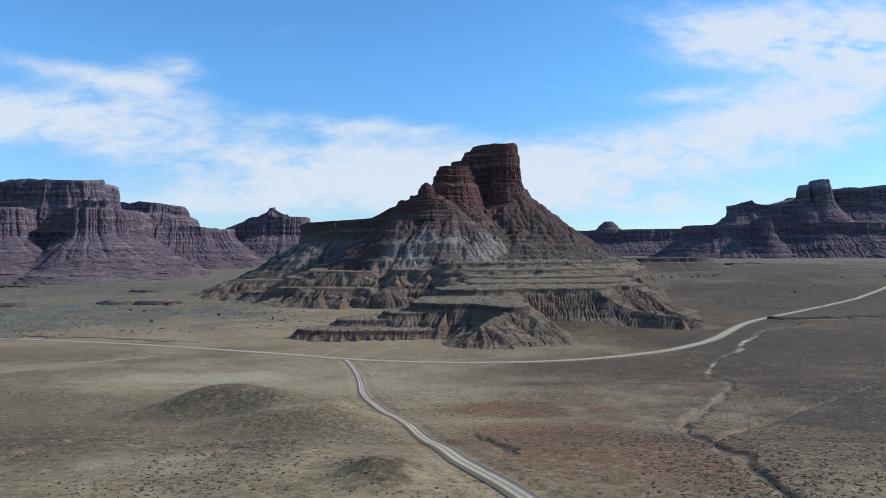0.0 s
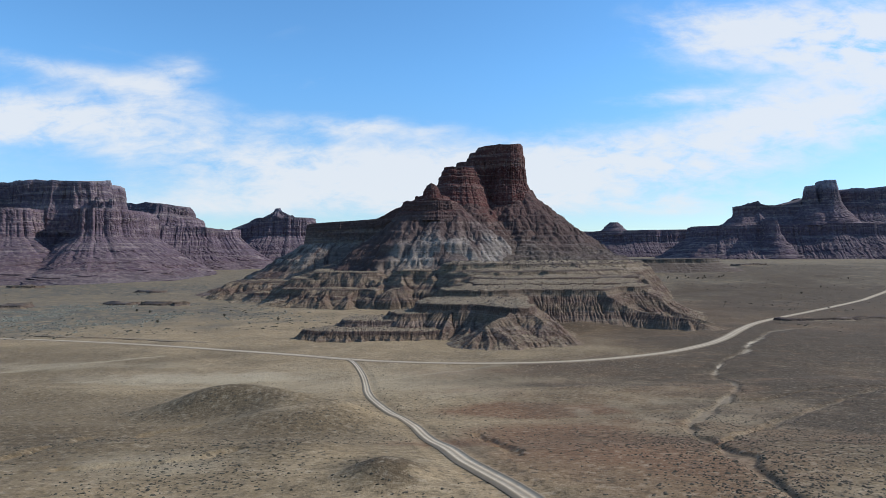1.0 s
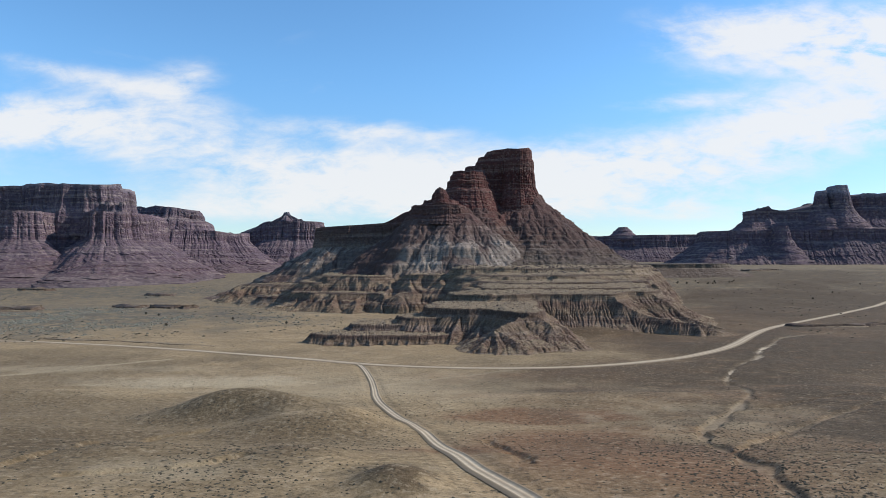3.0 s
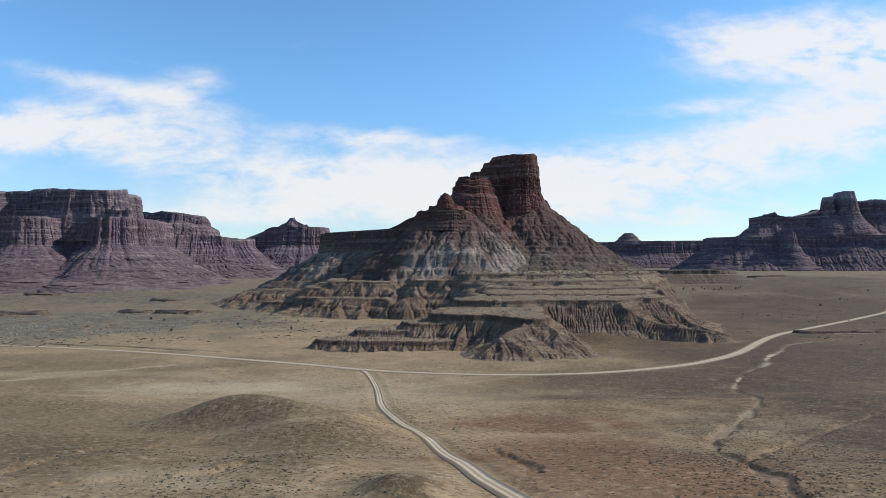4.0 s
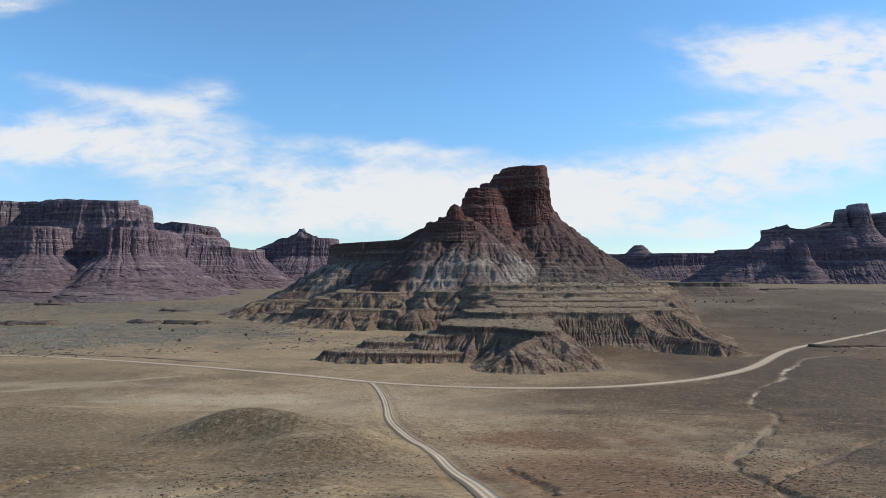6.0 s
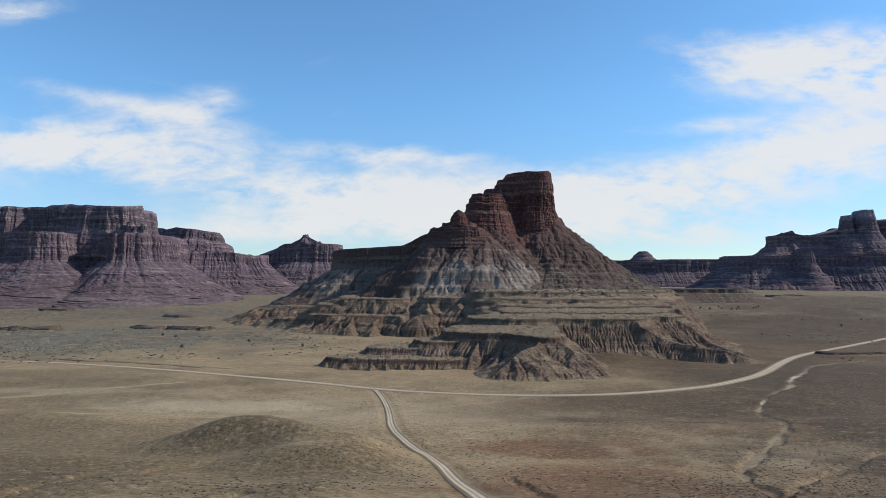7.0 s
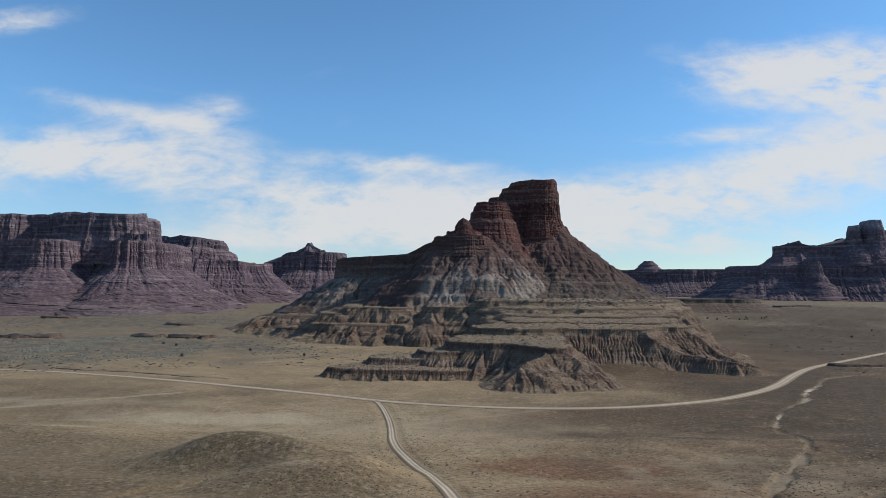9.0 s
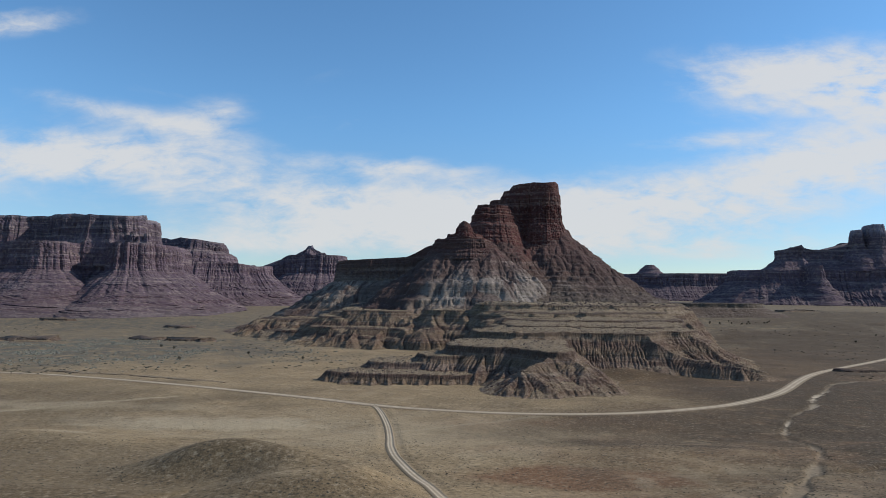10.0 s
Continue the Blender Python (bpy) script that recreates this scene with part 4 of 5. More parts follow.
        area = np.array(area).reshape(ny, nx)
        bed = z + 1.5 * vnoise(x / 60.0, y / 60.0, 1.0)
        hard = sstep(np.where(loose, 1.15, 1.0) * (vnoise(bed / np.where(loose, 8.0, 5.5), 0.5, 0.5) + 0.5 * vnoise(bed / 2.1, 1.5, 0.5)), 0.2, 0.5)
        rim = sstep(z, crown - 4.2, crown - 2.6)
        cut = (step / 1.3) ** 0.8 * np.where(loose, 0.026, 0.050) * np.minimum(area, np.where(loose, 500.0, 160.0)) ** 0.48 * best * (1 - 0.8 * hard) * (1 - 0.93 * rim * ~loose)
        drop = z - z.ravel()[rec]
        z = z - np.minimum(cut, 0.6 * drop)
        if n % 2 == 0:
            pad = np.pad(z, 1, "edge")
            lap = pad[:-2, 1:-1] + pad[2:, 1:-1] + pad[1:-1, :-2] + pad[1:-1, 2:] - 4 * z
            z = z + 0.022 * lap
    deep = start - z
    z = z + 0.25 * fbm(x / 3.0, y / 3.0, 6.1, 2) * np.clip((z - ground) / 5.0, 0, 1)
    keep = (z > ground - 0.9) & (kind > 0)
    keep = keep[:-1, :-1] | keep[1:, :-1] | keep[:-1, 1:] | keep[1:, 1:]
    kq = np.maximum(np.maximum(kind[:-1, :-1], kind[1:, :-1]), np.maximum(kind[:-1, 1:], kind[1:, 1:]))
    # depth of the cut, for the shade painted into the gullies
    gully_shade = np.clip(deep / 6.0, 0, 1)
    # dark fallen rock below the caps; the first field paints the spur's shaded flank
    fall = np.maximum.reduce([patch(x, y, -150, 1190, 88, 96, 0.35, 40.0, 0.35), 0.8 * patch(x, y, 46, 1290, 26, 60, 0.5, 30.0), 0.7 * patch(x, y, 210, 1330, 90, 110, 0.6, 40.0), 0.6 * patch(x, y, -200, 1370, 60, 40, 0.5, 30.0)])
    # band just under each rim where lip shade is painted over the bed
    cap = np.where(loose, 0.0, np.exp(-((z - crown + 2.0 + 0.6 * vnoise(x / 12.0, y / 12.0, 2.0)) / 1.3) ** 4))
    looks = {"bench": ("gullied_bench", mat_badland, "tan and brown gullied mudstone bench"), "talus": ("talus_slope", mat_butte, "reddish talus slope with thin ledges"), "pale_talus": ("talus_slope", mat_spur, "talus slope with a pale greenish foot")}
    parts = [(k, *looks[t[0]]) for k, t in enumerate(TIERS, 1)] + [(99, "gullied_ridge", mat_badland, "steep gullied mudstone ridges")]
    by_kind = {k: rest for k, *rest in parts}
    for again in (0, 1, 2):
        piece, members = pieces(np.where(keep, kq, 0))
        if again == 2:
            break
        for cells in members:
            if len(cells) < 260:      # scraps join what they lie on, or are left out
                cy, cx = np.divmod(np.array(cells), nx - 1)
                round_ = [kq[np.clip(cy + a, 0, ny - 2), np.clip(cx + b, 0, nx - 2)] * keep[np.clip(cy + a, 0, ny - 2), np.clip(cx + b, 0, nx - 2)] for a, b in ((0, 1), (0, -1), (1, 0), (-1, 0))]
                other = np.concatenate(round_)
                other = other[(other > 0) & (other != kq[cy[0], cx[0]])]
                if len(other):
                    kq[cy, cx] = np.bincount(other).argmax()
                else:
                    keep[cy, cx] = False
    for cells in members:
        cy, cx = np.divmod(np.array(cells), nx - 1)
        part_name, mat, label = by_kind[int(kq[cy[0], cx[0]])]
        i = idx[cy, cx]
        quads = np.stack([i, i + 1, i + nx + 1, i + nx], -1)
        used, inv = np.unique(quads, return_inverse=True)
        verts = np.stack([x.ravel()[used], y.ravel()[used], z.ravel()[used]], -1)
        mesh_object(part_name, verts, inv.reshape(-1, 4), mat, butte, label, smooth=True, floats=dict(gully_shade=gully_shade.ravel()[used], along=along.ravel()[used], cap=cap.ravel()[used], fall=fall.ravel()[used]))
    rng = np.random.default_rng(5)
    spots = rng.integers(0, ny * nx, 60000)
    zz, above = z.ravel()[spots], (z - ground).ravel()[spots]
    chance = np.where(zz > 50, 0.42, 0.10)
    ok = (above > 2.0) & (rng.uniform(0, 1, len(spots)) < chance) & (zz < 200)
    return np.column_stack([x.ravel()[spots], y.ravel()[spots], zz])[ok]


RESTING = np.vstack([eroded_slopes(np.arange(-160, 312, 0.75), np.arange(476, 800, 0.75), 0.75), eroded_slopes(np.arange(-590, 460, 1.4), np.arange(790, 1540, 1.4), 1.4)])

# ======== mesas round the valley ========


def mesas():
    a = thing("mesa", (-1400, 2300, -20), "broad red sandstone mesa with columned cliffs and talus", "mesa", "mesas round the valley")
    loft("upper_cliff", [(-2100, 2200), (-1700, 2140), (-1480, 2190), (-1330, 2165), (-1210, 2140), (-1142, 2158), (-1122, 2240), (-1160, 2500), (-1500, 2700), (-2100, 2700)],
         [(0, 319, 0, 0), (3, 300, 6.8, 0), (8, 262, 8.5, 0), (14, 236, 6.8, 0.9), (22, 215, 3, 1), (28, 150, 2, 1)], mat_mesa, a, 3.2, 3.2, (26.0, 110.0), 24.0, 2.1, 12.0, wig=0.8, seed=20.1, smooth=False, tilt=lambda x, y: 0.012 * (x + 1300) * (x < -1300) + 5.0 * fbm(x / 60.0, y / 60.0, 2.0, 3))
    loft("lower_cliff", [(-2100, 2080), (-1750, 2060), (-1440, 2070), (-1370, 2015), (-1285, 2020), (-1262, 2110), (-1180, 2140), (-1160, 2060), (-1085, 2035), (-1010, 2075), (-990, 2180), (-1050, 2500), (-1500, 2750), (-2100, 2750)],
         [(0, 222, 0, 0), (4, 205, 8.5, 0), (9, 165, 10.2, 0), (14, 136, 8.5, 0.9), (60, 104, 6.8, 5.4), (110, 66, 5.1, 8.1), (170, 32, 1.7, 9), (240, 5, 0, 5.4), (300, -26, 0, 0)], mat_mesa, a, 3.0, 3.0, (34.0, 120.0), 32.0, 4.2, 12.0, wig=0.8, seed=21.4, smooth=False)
    for n, (px, py, h) in enumerate([(-1098, 2150, 262), (-1076, 2150, 248), (-1054, 2152, 256)]):
        loft("pinnacle", [(px - 9, py - 8), (px + 8, py - 8), (px + 9, py + 10), (px - 8, py + 10)], [(0, h, 0.5, 0), (3, h - 14, 3.4, 0), (6, 222, 3.4, 0), (10, 205, 1.7, 0)], mat_mesa, a, 2.0, 2.5, (2.0, 12.0), 9.0, 0.9, 7.0, wig=0.8, seed=22 + n, smooth=False)
    b = thing("mesa", (-1250, 3000, -20), "stepped pale-topped sandstone mesa in hazy shade", "mesa", "mesas round the valley")
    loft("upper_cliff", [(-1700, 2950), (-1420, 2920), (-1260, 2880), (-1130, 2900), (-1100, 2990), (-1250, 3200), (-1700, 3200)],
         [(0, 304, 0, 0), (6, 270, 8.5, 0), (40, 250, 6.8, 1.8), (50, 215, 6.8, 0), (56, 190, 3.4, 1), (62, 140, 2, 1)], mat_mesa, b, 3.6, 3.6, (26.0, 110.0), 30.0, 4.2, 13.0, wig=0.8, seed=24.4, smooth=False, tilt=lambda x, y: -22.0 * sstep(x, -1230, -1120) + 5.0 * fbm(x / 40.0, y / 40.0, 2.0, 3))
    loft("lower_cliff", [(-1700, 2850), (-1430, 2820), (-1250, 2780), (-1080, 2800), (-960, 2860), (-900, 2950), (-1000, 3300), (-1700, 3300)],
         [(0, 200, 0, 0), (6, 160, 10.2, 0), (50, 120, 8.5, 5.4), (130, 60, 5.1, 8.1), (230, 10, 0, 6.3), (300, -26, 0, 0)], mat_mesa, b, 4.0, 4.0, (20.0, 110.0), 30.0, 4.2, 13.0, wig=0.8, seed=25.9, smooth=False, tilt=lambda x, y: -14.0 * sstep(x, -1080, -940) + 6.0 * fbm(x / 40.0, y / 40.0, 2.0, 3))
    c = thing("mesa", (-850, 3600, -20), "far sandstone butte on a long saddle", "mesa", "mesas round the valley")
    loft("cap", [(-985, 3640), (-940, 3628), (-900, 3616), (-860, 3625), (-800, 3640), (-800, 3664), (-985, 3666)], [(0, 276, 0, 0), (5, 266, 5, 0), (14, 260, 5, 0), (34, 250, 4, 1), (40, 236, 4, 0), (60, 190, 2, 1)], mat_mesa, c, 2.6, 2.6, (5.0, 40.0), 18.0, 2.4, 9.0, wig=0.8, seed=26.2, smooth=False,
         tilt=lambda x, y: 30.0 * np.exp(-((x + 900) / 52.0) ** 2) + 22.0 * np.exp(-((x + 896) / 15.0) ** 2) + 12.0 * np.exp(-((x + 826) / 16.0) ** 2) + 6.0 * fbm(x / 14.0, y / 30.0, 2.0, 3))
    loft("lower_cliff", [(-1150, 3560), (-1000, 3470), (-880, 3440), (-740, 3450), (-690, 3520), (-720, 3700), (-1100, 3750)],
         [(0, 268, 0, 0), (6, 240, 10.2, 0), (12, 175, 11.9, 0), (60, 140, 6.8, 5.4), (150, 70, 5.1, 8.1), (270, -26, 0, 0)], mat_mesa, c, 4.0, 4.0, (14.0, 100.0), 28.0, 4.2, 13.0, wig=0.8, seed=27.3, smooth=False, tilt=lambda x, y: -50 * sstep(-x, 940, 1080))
    d = thing("mesa", (1200, 3800, -20), "long low far mesa wall with a small dome", "mesa", "mesas round the valley")
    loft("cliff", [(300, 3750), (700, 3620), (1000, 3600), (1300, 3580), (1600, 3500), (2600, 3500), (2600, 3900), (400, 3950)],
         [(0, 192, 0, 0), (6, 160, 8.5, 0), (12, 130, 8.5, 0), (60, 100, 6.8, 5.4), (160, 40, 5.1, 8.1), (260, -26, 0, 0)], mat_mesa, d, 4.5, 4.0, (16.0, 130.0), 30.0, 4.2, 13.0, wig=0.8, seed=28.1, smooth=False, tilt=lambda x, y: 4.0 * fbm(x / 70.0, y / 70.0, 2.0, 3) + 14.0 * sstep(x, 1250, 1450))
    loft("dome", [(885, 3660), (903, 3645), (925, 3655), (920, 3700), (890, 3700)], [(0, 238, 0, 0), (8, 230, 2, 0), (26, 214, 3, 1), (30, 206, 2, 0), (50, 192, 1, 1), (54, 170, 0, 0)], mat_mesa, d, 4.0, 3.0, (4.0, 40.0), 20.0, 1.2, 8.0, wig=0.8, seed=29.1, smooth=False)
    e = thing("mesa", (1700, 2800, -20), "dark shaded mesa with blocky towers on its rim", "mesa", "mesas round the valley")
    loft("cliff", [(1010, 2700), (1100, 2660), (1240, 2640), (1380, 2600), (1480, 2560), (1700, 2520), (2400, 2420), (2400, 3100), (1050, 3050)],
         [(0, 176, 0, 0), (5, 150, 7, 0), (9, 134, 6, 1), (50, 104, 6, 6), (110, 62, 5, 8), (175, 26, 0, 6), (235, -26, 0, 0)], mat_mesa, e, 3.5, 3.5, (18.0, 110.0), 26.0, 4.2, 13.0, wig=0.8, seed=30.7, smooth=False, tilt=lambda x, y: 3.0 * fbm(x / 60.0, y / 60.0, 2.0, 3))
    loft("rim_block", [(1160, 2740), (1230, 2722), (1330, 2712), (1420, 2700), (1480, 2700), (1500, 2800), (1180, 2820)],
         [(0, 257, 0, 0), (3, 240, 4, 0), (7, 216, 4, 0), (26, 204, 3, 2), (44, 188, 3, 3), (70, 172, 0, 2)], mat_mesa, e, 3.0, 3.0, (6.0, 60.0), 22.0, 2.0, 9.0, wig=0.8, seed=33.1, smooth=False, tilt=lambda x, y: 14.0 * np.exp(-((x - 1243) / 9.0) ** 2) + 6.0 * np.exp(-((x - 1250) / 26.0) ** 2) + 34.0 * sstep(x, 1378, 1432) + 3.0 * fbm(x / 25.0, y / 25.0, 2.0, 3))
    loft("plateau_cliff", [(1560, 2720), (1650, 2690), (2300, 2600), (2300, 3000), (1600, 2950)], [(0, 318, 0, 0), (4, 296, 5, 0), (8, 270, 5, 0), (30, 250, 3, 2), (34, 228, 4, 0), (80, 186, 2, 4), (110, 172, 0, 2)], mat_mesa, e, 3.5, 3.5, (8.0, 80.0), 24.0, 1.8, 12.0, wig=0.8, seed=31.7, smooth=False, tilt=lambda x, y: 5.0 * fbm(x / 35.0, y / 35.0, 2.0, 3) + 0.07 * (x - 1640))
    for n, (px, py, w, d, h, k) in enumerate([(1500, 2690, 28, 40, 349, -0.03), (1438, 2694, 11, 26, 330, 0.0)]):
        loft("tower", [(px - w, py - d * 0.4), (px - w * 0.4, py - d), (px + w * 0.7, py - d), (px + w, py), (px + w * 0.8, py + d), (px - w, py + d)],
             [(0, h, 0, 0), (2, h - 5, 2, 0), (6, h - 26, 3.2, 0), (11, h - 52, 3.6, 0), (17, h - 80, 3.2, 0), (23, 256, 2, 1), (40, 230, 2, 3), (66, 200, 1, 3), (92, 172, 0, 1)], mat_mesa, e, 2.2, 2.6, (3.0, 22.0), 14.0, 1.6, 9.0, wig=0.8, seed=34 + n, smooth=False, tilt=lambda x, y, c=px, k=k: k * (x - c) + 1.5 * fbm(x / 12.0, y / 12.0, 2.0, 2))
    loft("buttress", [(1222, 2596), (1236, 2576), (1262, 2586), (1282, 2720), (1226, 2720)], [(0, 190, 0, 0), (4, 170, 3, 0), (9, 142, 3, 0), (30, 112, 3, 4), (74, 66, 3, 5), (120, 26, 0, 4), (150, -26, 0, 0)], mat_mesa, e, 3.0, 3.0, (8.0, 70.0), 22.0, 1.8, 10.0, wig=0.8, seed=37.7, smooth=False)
    f = thing("rock_bench", (560, 1750, -20), "low dark rock bench rising from the plain", "rock bench")
    loft("bench_cliff", [(420, 1720), (480, 1680), (560, 1690), (660, 1680), (690, 1720), (640, 1900), (420, 1900)], [(0, 56, 0, 0), (1.5, 51, 1.5, 0), (4, 46, 1.5, 0), (30, 36, 1.7, 2.7), (80, 20, 0, 2.7), (120, -10, 0, 0)], mat_butte, f, 2.2, 2.0, (10.0, 60.0), 14.0, 1.5, 4.0, wig=0.8, seed=38.8)


mesas()


# ======== banks, outcrops, junipers on the plain ========


def bank(x0, y0, x1, y1, height, depth, label, name="rock_outcrop", category="rock outcrop", mat=None):
    """A low broken scarp facing the camera side."""
    mx, my = (x0 + x1) / 2, (y0 + y1) / 2
    g = float(np.min(land(np.array([x0, x1, mx]), np.array([y0, y1, my]))[0]))
    t = thing(name, (mx, my, g), label, category)
    n = np.array([-(y1 - y0), x1 - x0]) / math.hypot(x1 - x0, y1 - y0)
    if n[1] < 0:
        n = -n
    line = [(x0, y0), ((2 * x0 + x1) / 3, (2 * y0 + y1) / 3), ((x0 + 2 * x1) / 3, (y0 + 2 * y1) / 3), (x1, y1)]
    outline = line + [(px + n[0] * depth, py + n[1] * depth) for px, py in line[::-1]]
    loft("scarp", outline, [(0, g + height, 0, 0), (0.6, g + height * 0.55, 0.5, 0.2), (height * 0.8, g + 0.1, 0.3, 0.8), (height * 1.2 + 3, g - 3.0, 0, 0)], mat or mat_butte, t, 1.0, 0.7, (height * 1.2, 22.0), 5.0, 0.4, 2.0, tilt=lambda x, y: height * 0.45 * fbm(x / 16.0, y / 16.0, 4.0, 2), seed=50 + mx * 0.01)
    loft("talus_fan", [(px - n[0] * height * 0.4, py - n[1] * height * 0.4) for px, py in line] + [(px + n[0] * 2, py + n[1] * 2) for px, py in line[::-1]],
         [(0, g + height * 0.35, 0, 0), (height * 0.7, g, 0, 0.6), (height + 4, g - 3.0, 0, 0)], mat_badland, t, 1.2, 0.8, (height * 0.3, 10.0), 4.0, 0.2, 2.0, seed=51 + mx * 0.01)


def plain_details():
    bank(-480, 1060, -407, 1069, 5.5, 30, "dark low rock outcrop on the sage plain")
    bank(-557, 1097, -502, 1073, 3.5, 30, "dark low rock outcrop on the sage plain")
    bank(-725, 1028, -644, 1037, 5.0, 40, "dark low rock outcrop on the sage plain")
    bank(360, 738, 441, 740, 2.6, 14, "dark undercut bank of a dry stream", "stream_bank", "bank")
    bank(441, 747, 544, 766, 2.2, 14, "dark undercut bank of a dry stream", "stream_bank", "bank")
    bank(-380, 624, -295, 600, 0.8, 8, "dark eroded bank beside the dirt road", "road_bank", "bank", mat_badland)
    bank(-294, 597, -200, 560, 0.7, 7, "dark eroded bank beside the dirt road", "road_bank", "bank", mat_badland)
    bank(799, 1859, 901, 1908, 5.0, 40, "dark low rock outcrop on the far plain")
    bank(946, 1448, 1016, 1419, 4.0, 40, "dark low rock outcrop on the far plain")
    bank(-1099, 1689, -999, 1644, 5.0, 40, "dark low rock outcrop on the far plain")
    bank(-681, 1478, -616, 1434, 4.0, 40, "dark low rock outcrop on the far plain")
    # junipers: a short trunk under a ragged crown of clumps
    rng = np.random.default_rng(31)
    first = None
    spots = [(470 + 12 * k + rng.uniform(-8, 8), 1500 + rng.uniform(-30, 20)) for k in range(13)] + [(-435, 957), (-405, 930), (-283, 868), (-196, 793), (-327, 770), (707, 1293), (625, 1205), (850, 1448)]
    for k, (px, py) in enumerate(spots):
        g = float(land(np.array([px]), np.array([py]))[0][0])
        if first is None:
            first = thing("juniper", (px, py, g), "small dark juniper standing on the far plain", "tree", "junipers on the plain")
            a = np.linspace(0, 2 * np.pi, 7)[:-1]
            rings = [np.column_stack([r * np.cos(a) + px, r * np.sin(a) + py, np.full(6, g + h)]) for r, h in ((0.5, -0.4), (0.35, 0.8), (0.2, 2.0))]
            f = [(i * 6 + j, i * 6 + (j + 1) % 6, i * 6 + 6 + (j + 1) % 6, i * 6 + 6 + j) for i in range(2) for j in range(6)]
            mesh_object("trunk", np.vstack(rings), f, mat_stone, first, "short twisted trunk", False)
            verts, faces = [], []
            for c in range(60):
                u = rng.normal(0, 1, 3)
                u /= np.linalg.norm(u)
                u *= rng.uniform(0.45, 1.1)
                cx, cy, cz = px + u[0] * 1.8, py + u[1] * 1.4, g + 2.0 + u[2] * 1.5
                w = rng.uniform(0.35, 0.8)
                corner = [(cx + w * dx, cy + w * dy, cz + w * dz) for dx, dy, dz in ((1, 0, -0.3), (-0.5, 0.87, -0.3), (-0.5, -0.87, -0.3), (0.1, 0.1, 0.9))]
                o = len(verts)
                verts += corner
                faces += [(o, o + 1, o + 3), (o + 1, o + 2, o + 3), (o + 2, o, o + 3), (o, o + 2, o + 1)]
            mesh_object("crown", verts, faces, mat_shrub, first, "ragged dark green crown", False)
        else:
            copy_thing(first, pose(px, py, g, 0, 0, rng.uniform(0, 360)))


plain_details()

# ======== scattered shrubs and stones ========


def scatter(name, spots, size, mat, label, category, flat=0.7, jag=0.35, sink=0.25):
    """Many small uneven lumps in one mesh: spots are (x, y, z, scale)."""
    rng = np.random.default_rng(7)
    ring_n = 6
    unit = [(0, 0, 1.0)]
    for h, r in ((0.62, 0.72), (0.0, 1.0)):
        unit += [(r * math.cos(2 * math.pi * k / ring_n + h), r * math.sin(2 * math.pi * k / ring_n + h), h) for k in range(ring_n)]
    unit = np.array(unit)
    f = []
    for k in range(ring_n):
        n = (k + 1) % ring_n
        f.append((0, 1 + k, 1 + n))
        f += [(1 + k, 1 + ring_n + k, 1 + ring_n + n), (1 + k, 1 + ring_n + n, 1 + n)]
    f = np.array(f)
    m = len(spots)
    spots = np.asarray(spots, float)
    shape = unit[None] * (1 + jag * rng.uniform(-1, 1, (m, len(unit), 1)))
    turn = rng.uniform(0, 6.28, m)
    c, sn = np.cos(turn)[:, None], np.sin(turn)[:, None]
    stretch = rng.uniform(0.7, 1.4, (m, 1))
    x = (shape[..., 0] * c - shape[..., 1] * sn) * stretch
    y = shape[..., 0] * sn + shape[..., 1] * c
    z = (shape[..., 2] - sink) * flat
    k = (spots[:, 3] * size)[:, None]
    verts = np.stack([spots[:, 0:1] + x * k, spots[:, 1:2] + y * k, spots[:, 2:3] + z * k], -1).reshape(-1, 3)
    faces = (f[None] + (np.arange(m) * len(unit))[:, None, None]).reshape(-1, 3)
    ob = mesh_object(name, verts, faces, mat, smooth=False)
    tagged(ob, label, category, kind="stuff")


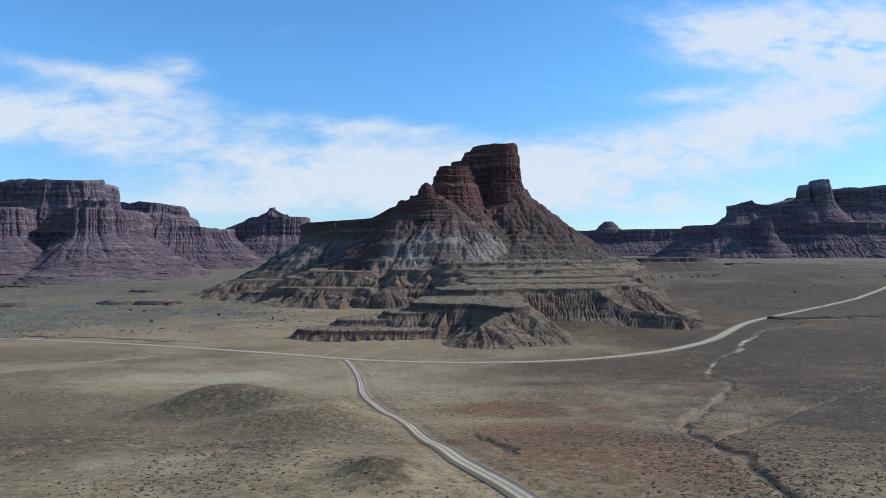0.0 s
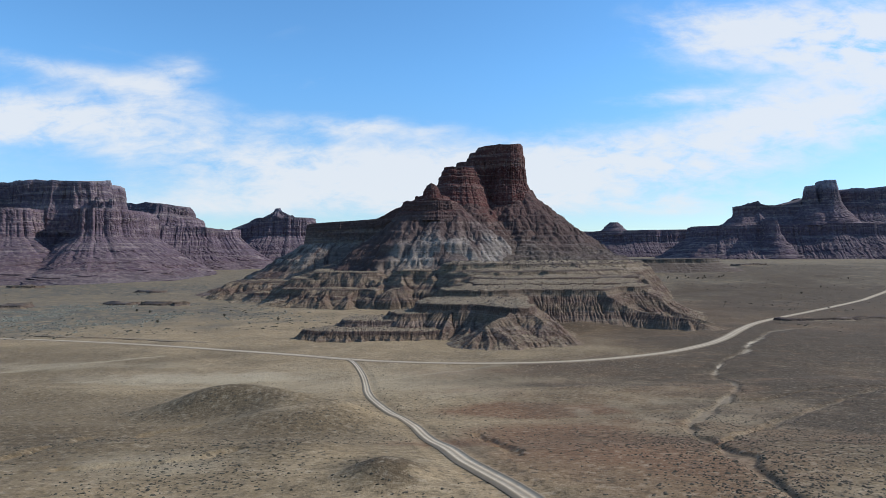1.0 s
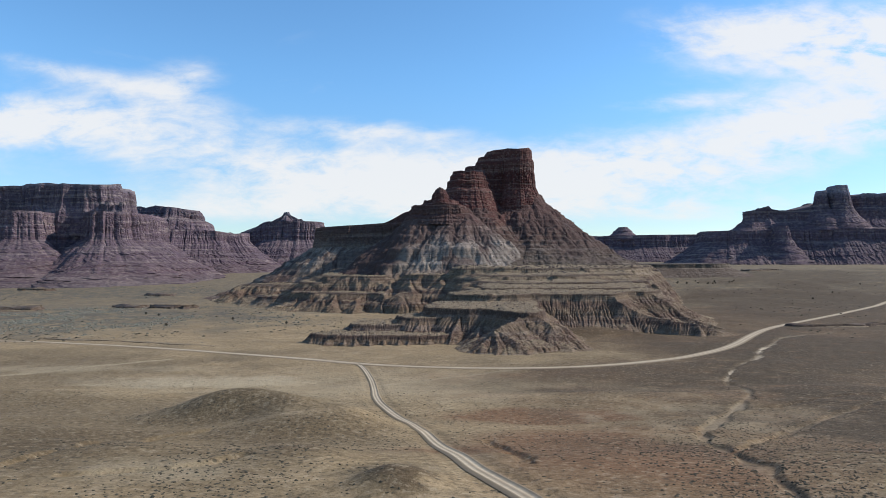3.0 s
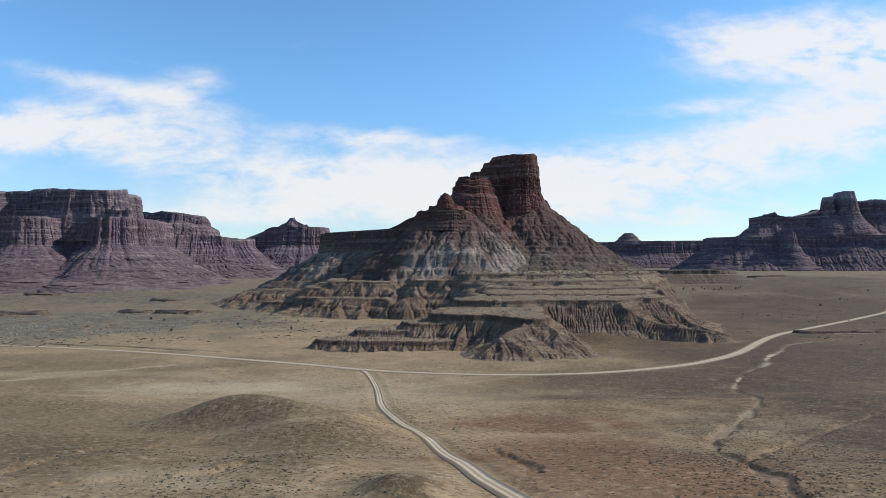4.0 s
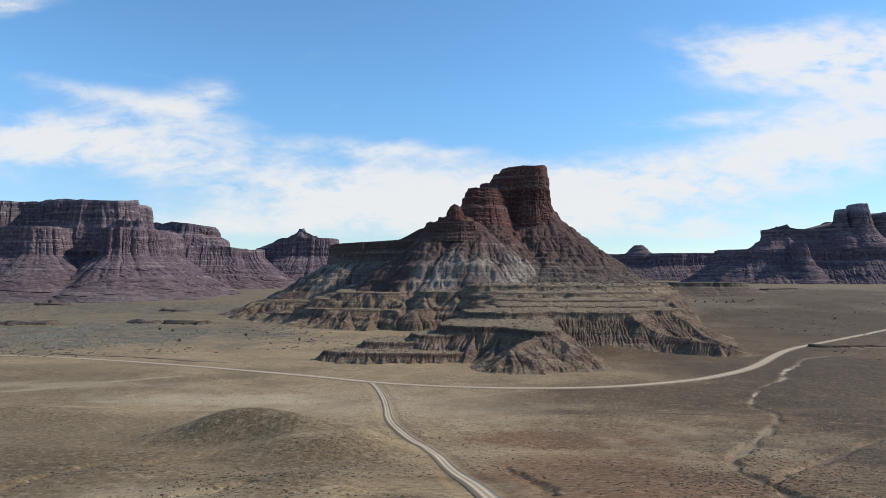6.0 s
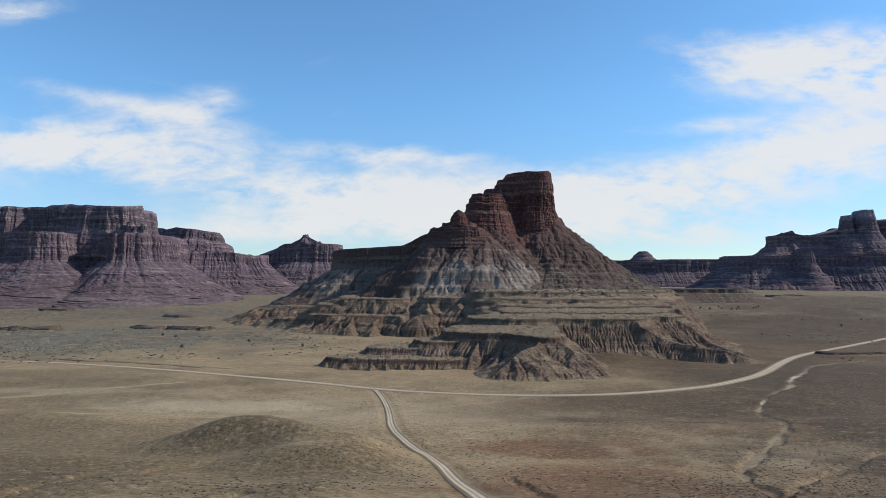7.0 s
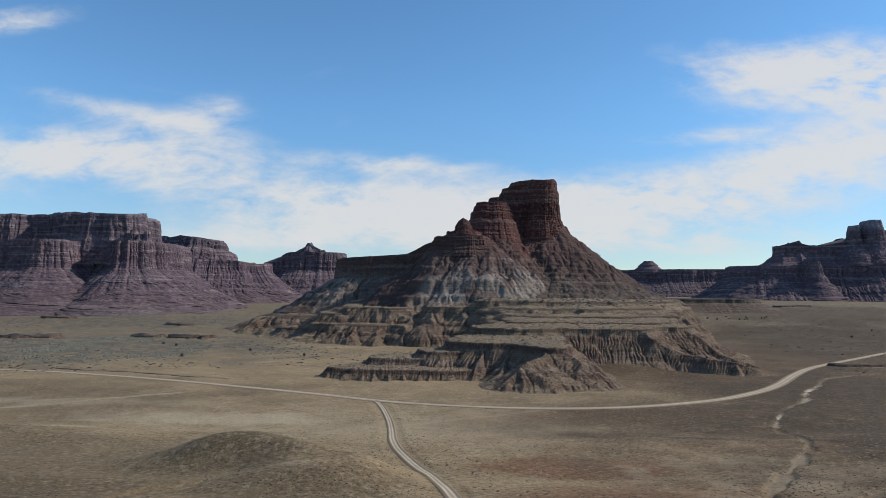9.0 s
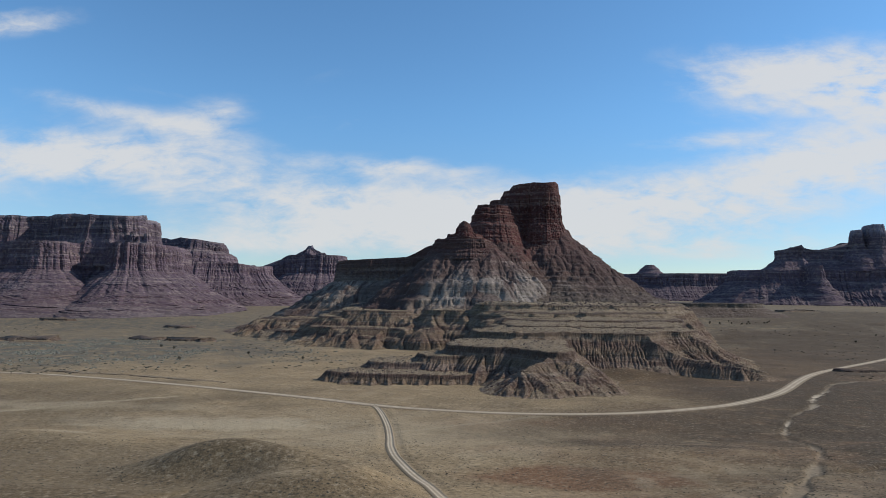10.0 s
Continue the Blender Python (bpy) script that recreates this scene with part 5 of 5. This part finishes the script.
def plant():
    rng = np.random.default_rng(11)
    n = 75000
    r = np.exp(rng.uniform(np.log(80), np.log(900), n))
    a = np.radians(rng.uniform(-42, 42, n))
    x, y = r * np.sin(a), r * np.cos(a)
    z, dr, dw, ds = land(x, y)
    dens = 0.30 + 0.5 * fbm(x / 35.0, y / 35.0, 6.0, 4) + 0.6 * (1 - sstep(np.minimum(dw, ds), 3.0, 16.0)) + 0.35 * sstep(x, 20, 120)
    keep = (rng.uniform(0, 1, n) < dens * 0.75) & (dr > 3.5) & (dw > 1.5)
    x, y, z = x[keep], y[keep], z[keep]
    size = 0.35 + 0.6 * rng.uniform(0, 1, len(x)) ** 3
    scatter("shrubs", np.column_stack([x, y, z, size]), 0.36, mat_shrub, "low dark dry shrubs dotted over the desert soil", "shrubs")
    # bushes in the drier far flats and along the foot of the benches
    n = 9000
    r = np.exp(rng.uniform(np.log(700), np.log(2200), n))
    a = np.radians(rng.uniform(-38, 38, n))
    x, y = r * np.sin(a), r * np.cos(a)
    z = land(x, y)[0]
    keep = rng.uniform(0, 1, n) < 0.15 + 0.7 * fbm(x / 160.0, y / 160.0, 9.0, 3)
    x, y, z = x[keep], y[keep], z[keep]
    scatter("bushes", np.column_stack([x, y, z, 0.6 + 1.2 * rng.uniform(0, 1, len(x)) ** 2]), 1.1, mat_shrub, "dark sagebrush clumps far out on the plain", "bushes")


def sage_flat():
    rng = np.random.default_rng(41)
    n = 9000
    x, y = rng.normal(-520, 130, n), rng.normal(900, 110, n)
    keep = (fbm(x / 60.0, y / 60.0, 2.0, 3) > rng.uniform(-0.5, 0.5, n)) & (near_line(x, y, road_main) > 12)
    x, y = x[keep], y[keep]
    scatter("sagebrush", np.column_stack([x, y, land(x, y)[0], 0.5 + rng.uniform(0, 1, len(x)) ** 2]), 1.5, mat_sage, "grey-green sagebrush on the flat beyond the road", "sagebrush")


def boulders():
    rng = np.random.default_rng(23)
    p = RESTING
    size = 0.5 + 1.6 * rng.uniform(0, 1, len(p)) ** 4
    size = np.where(p[:, 2] > 45, size, size * 0.5)
    scatter("boulders", np.column_stack([p, size]), 1.0, mat_stone, "dark fallen boulders strewn over the talus and benches", "boulders", 0.9, 0.4, 0.2)


plant()
sage_flat()
boulders()
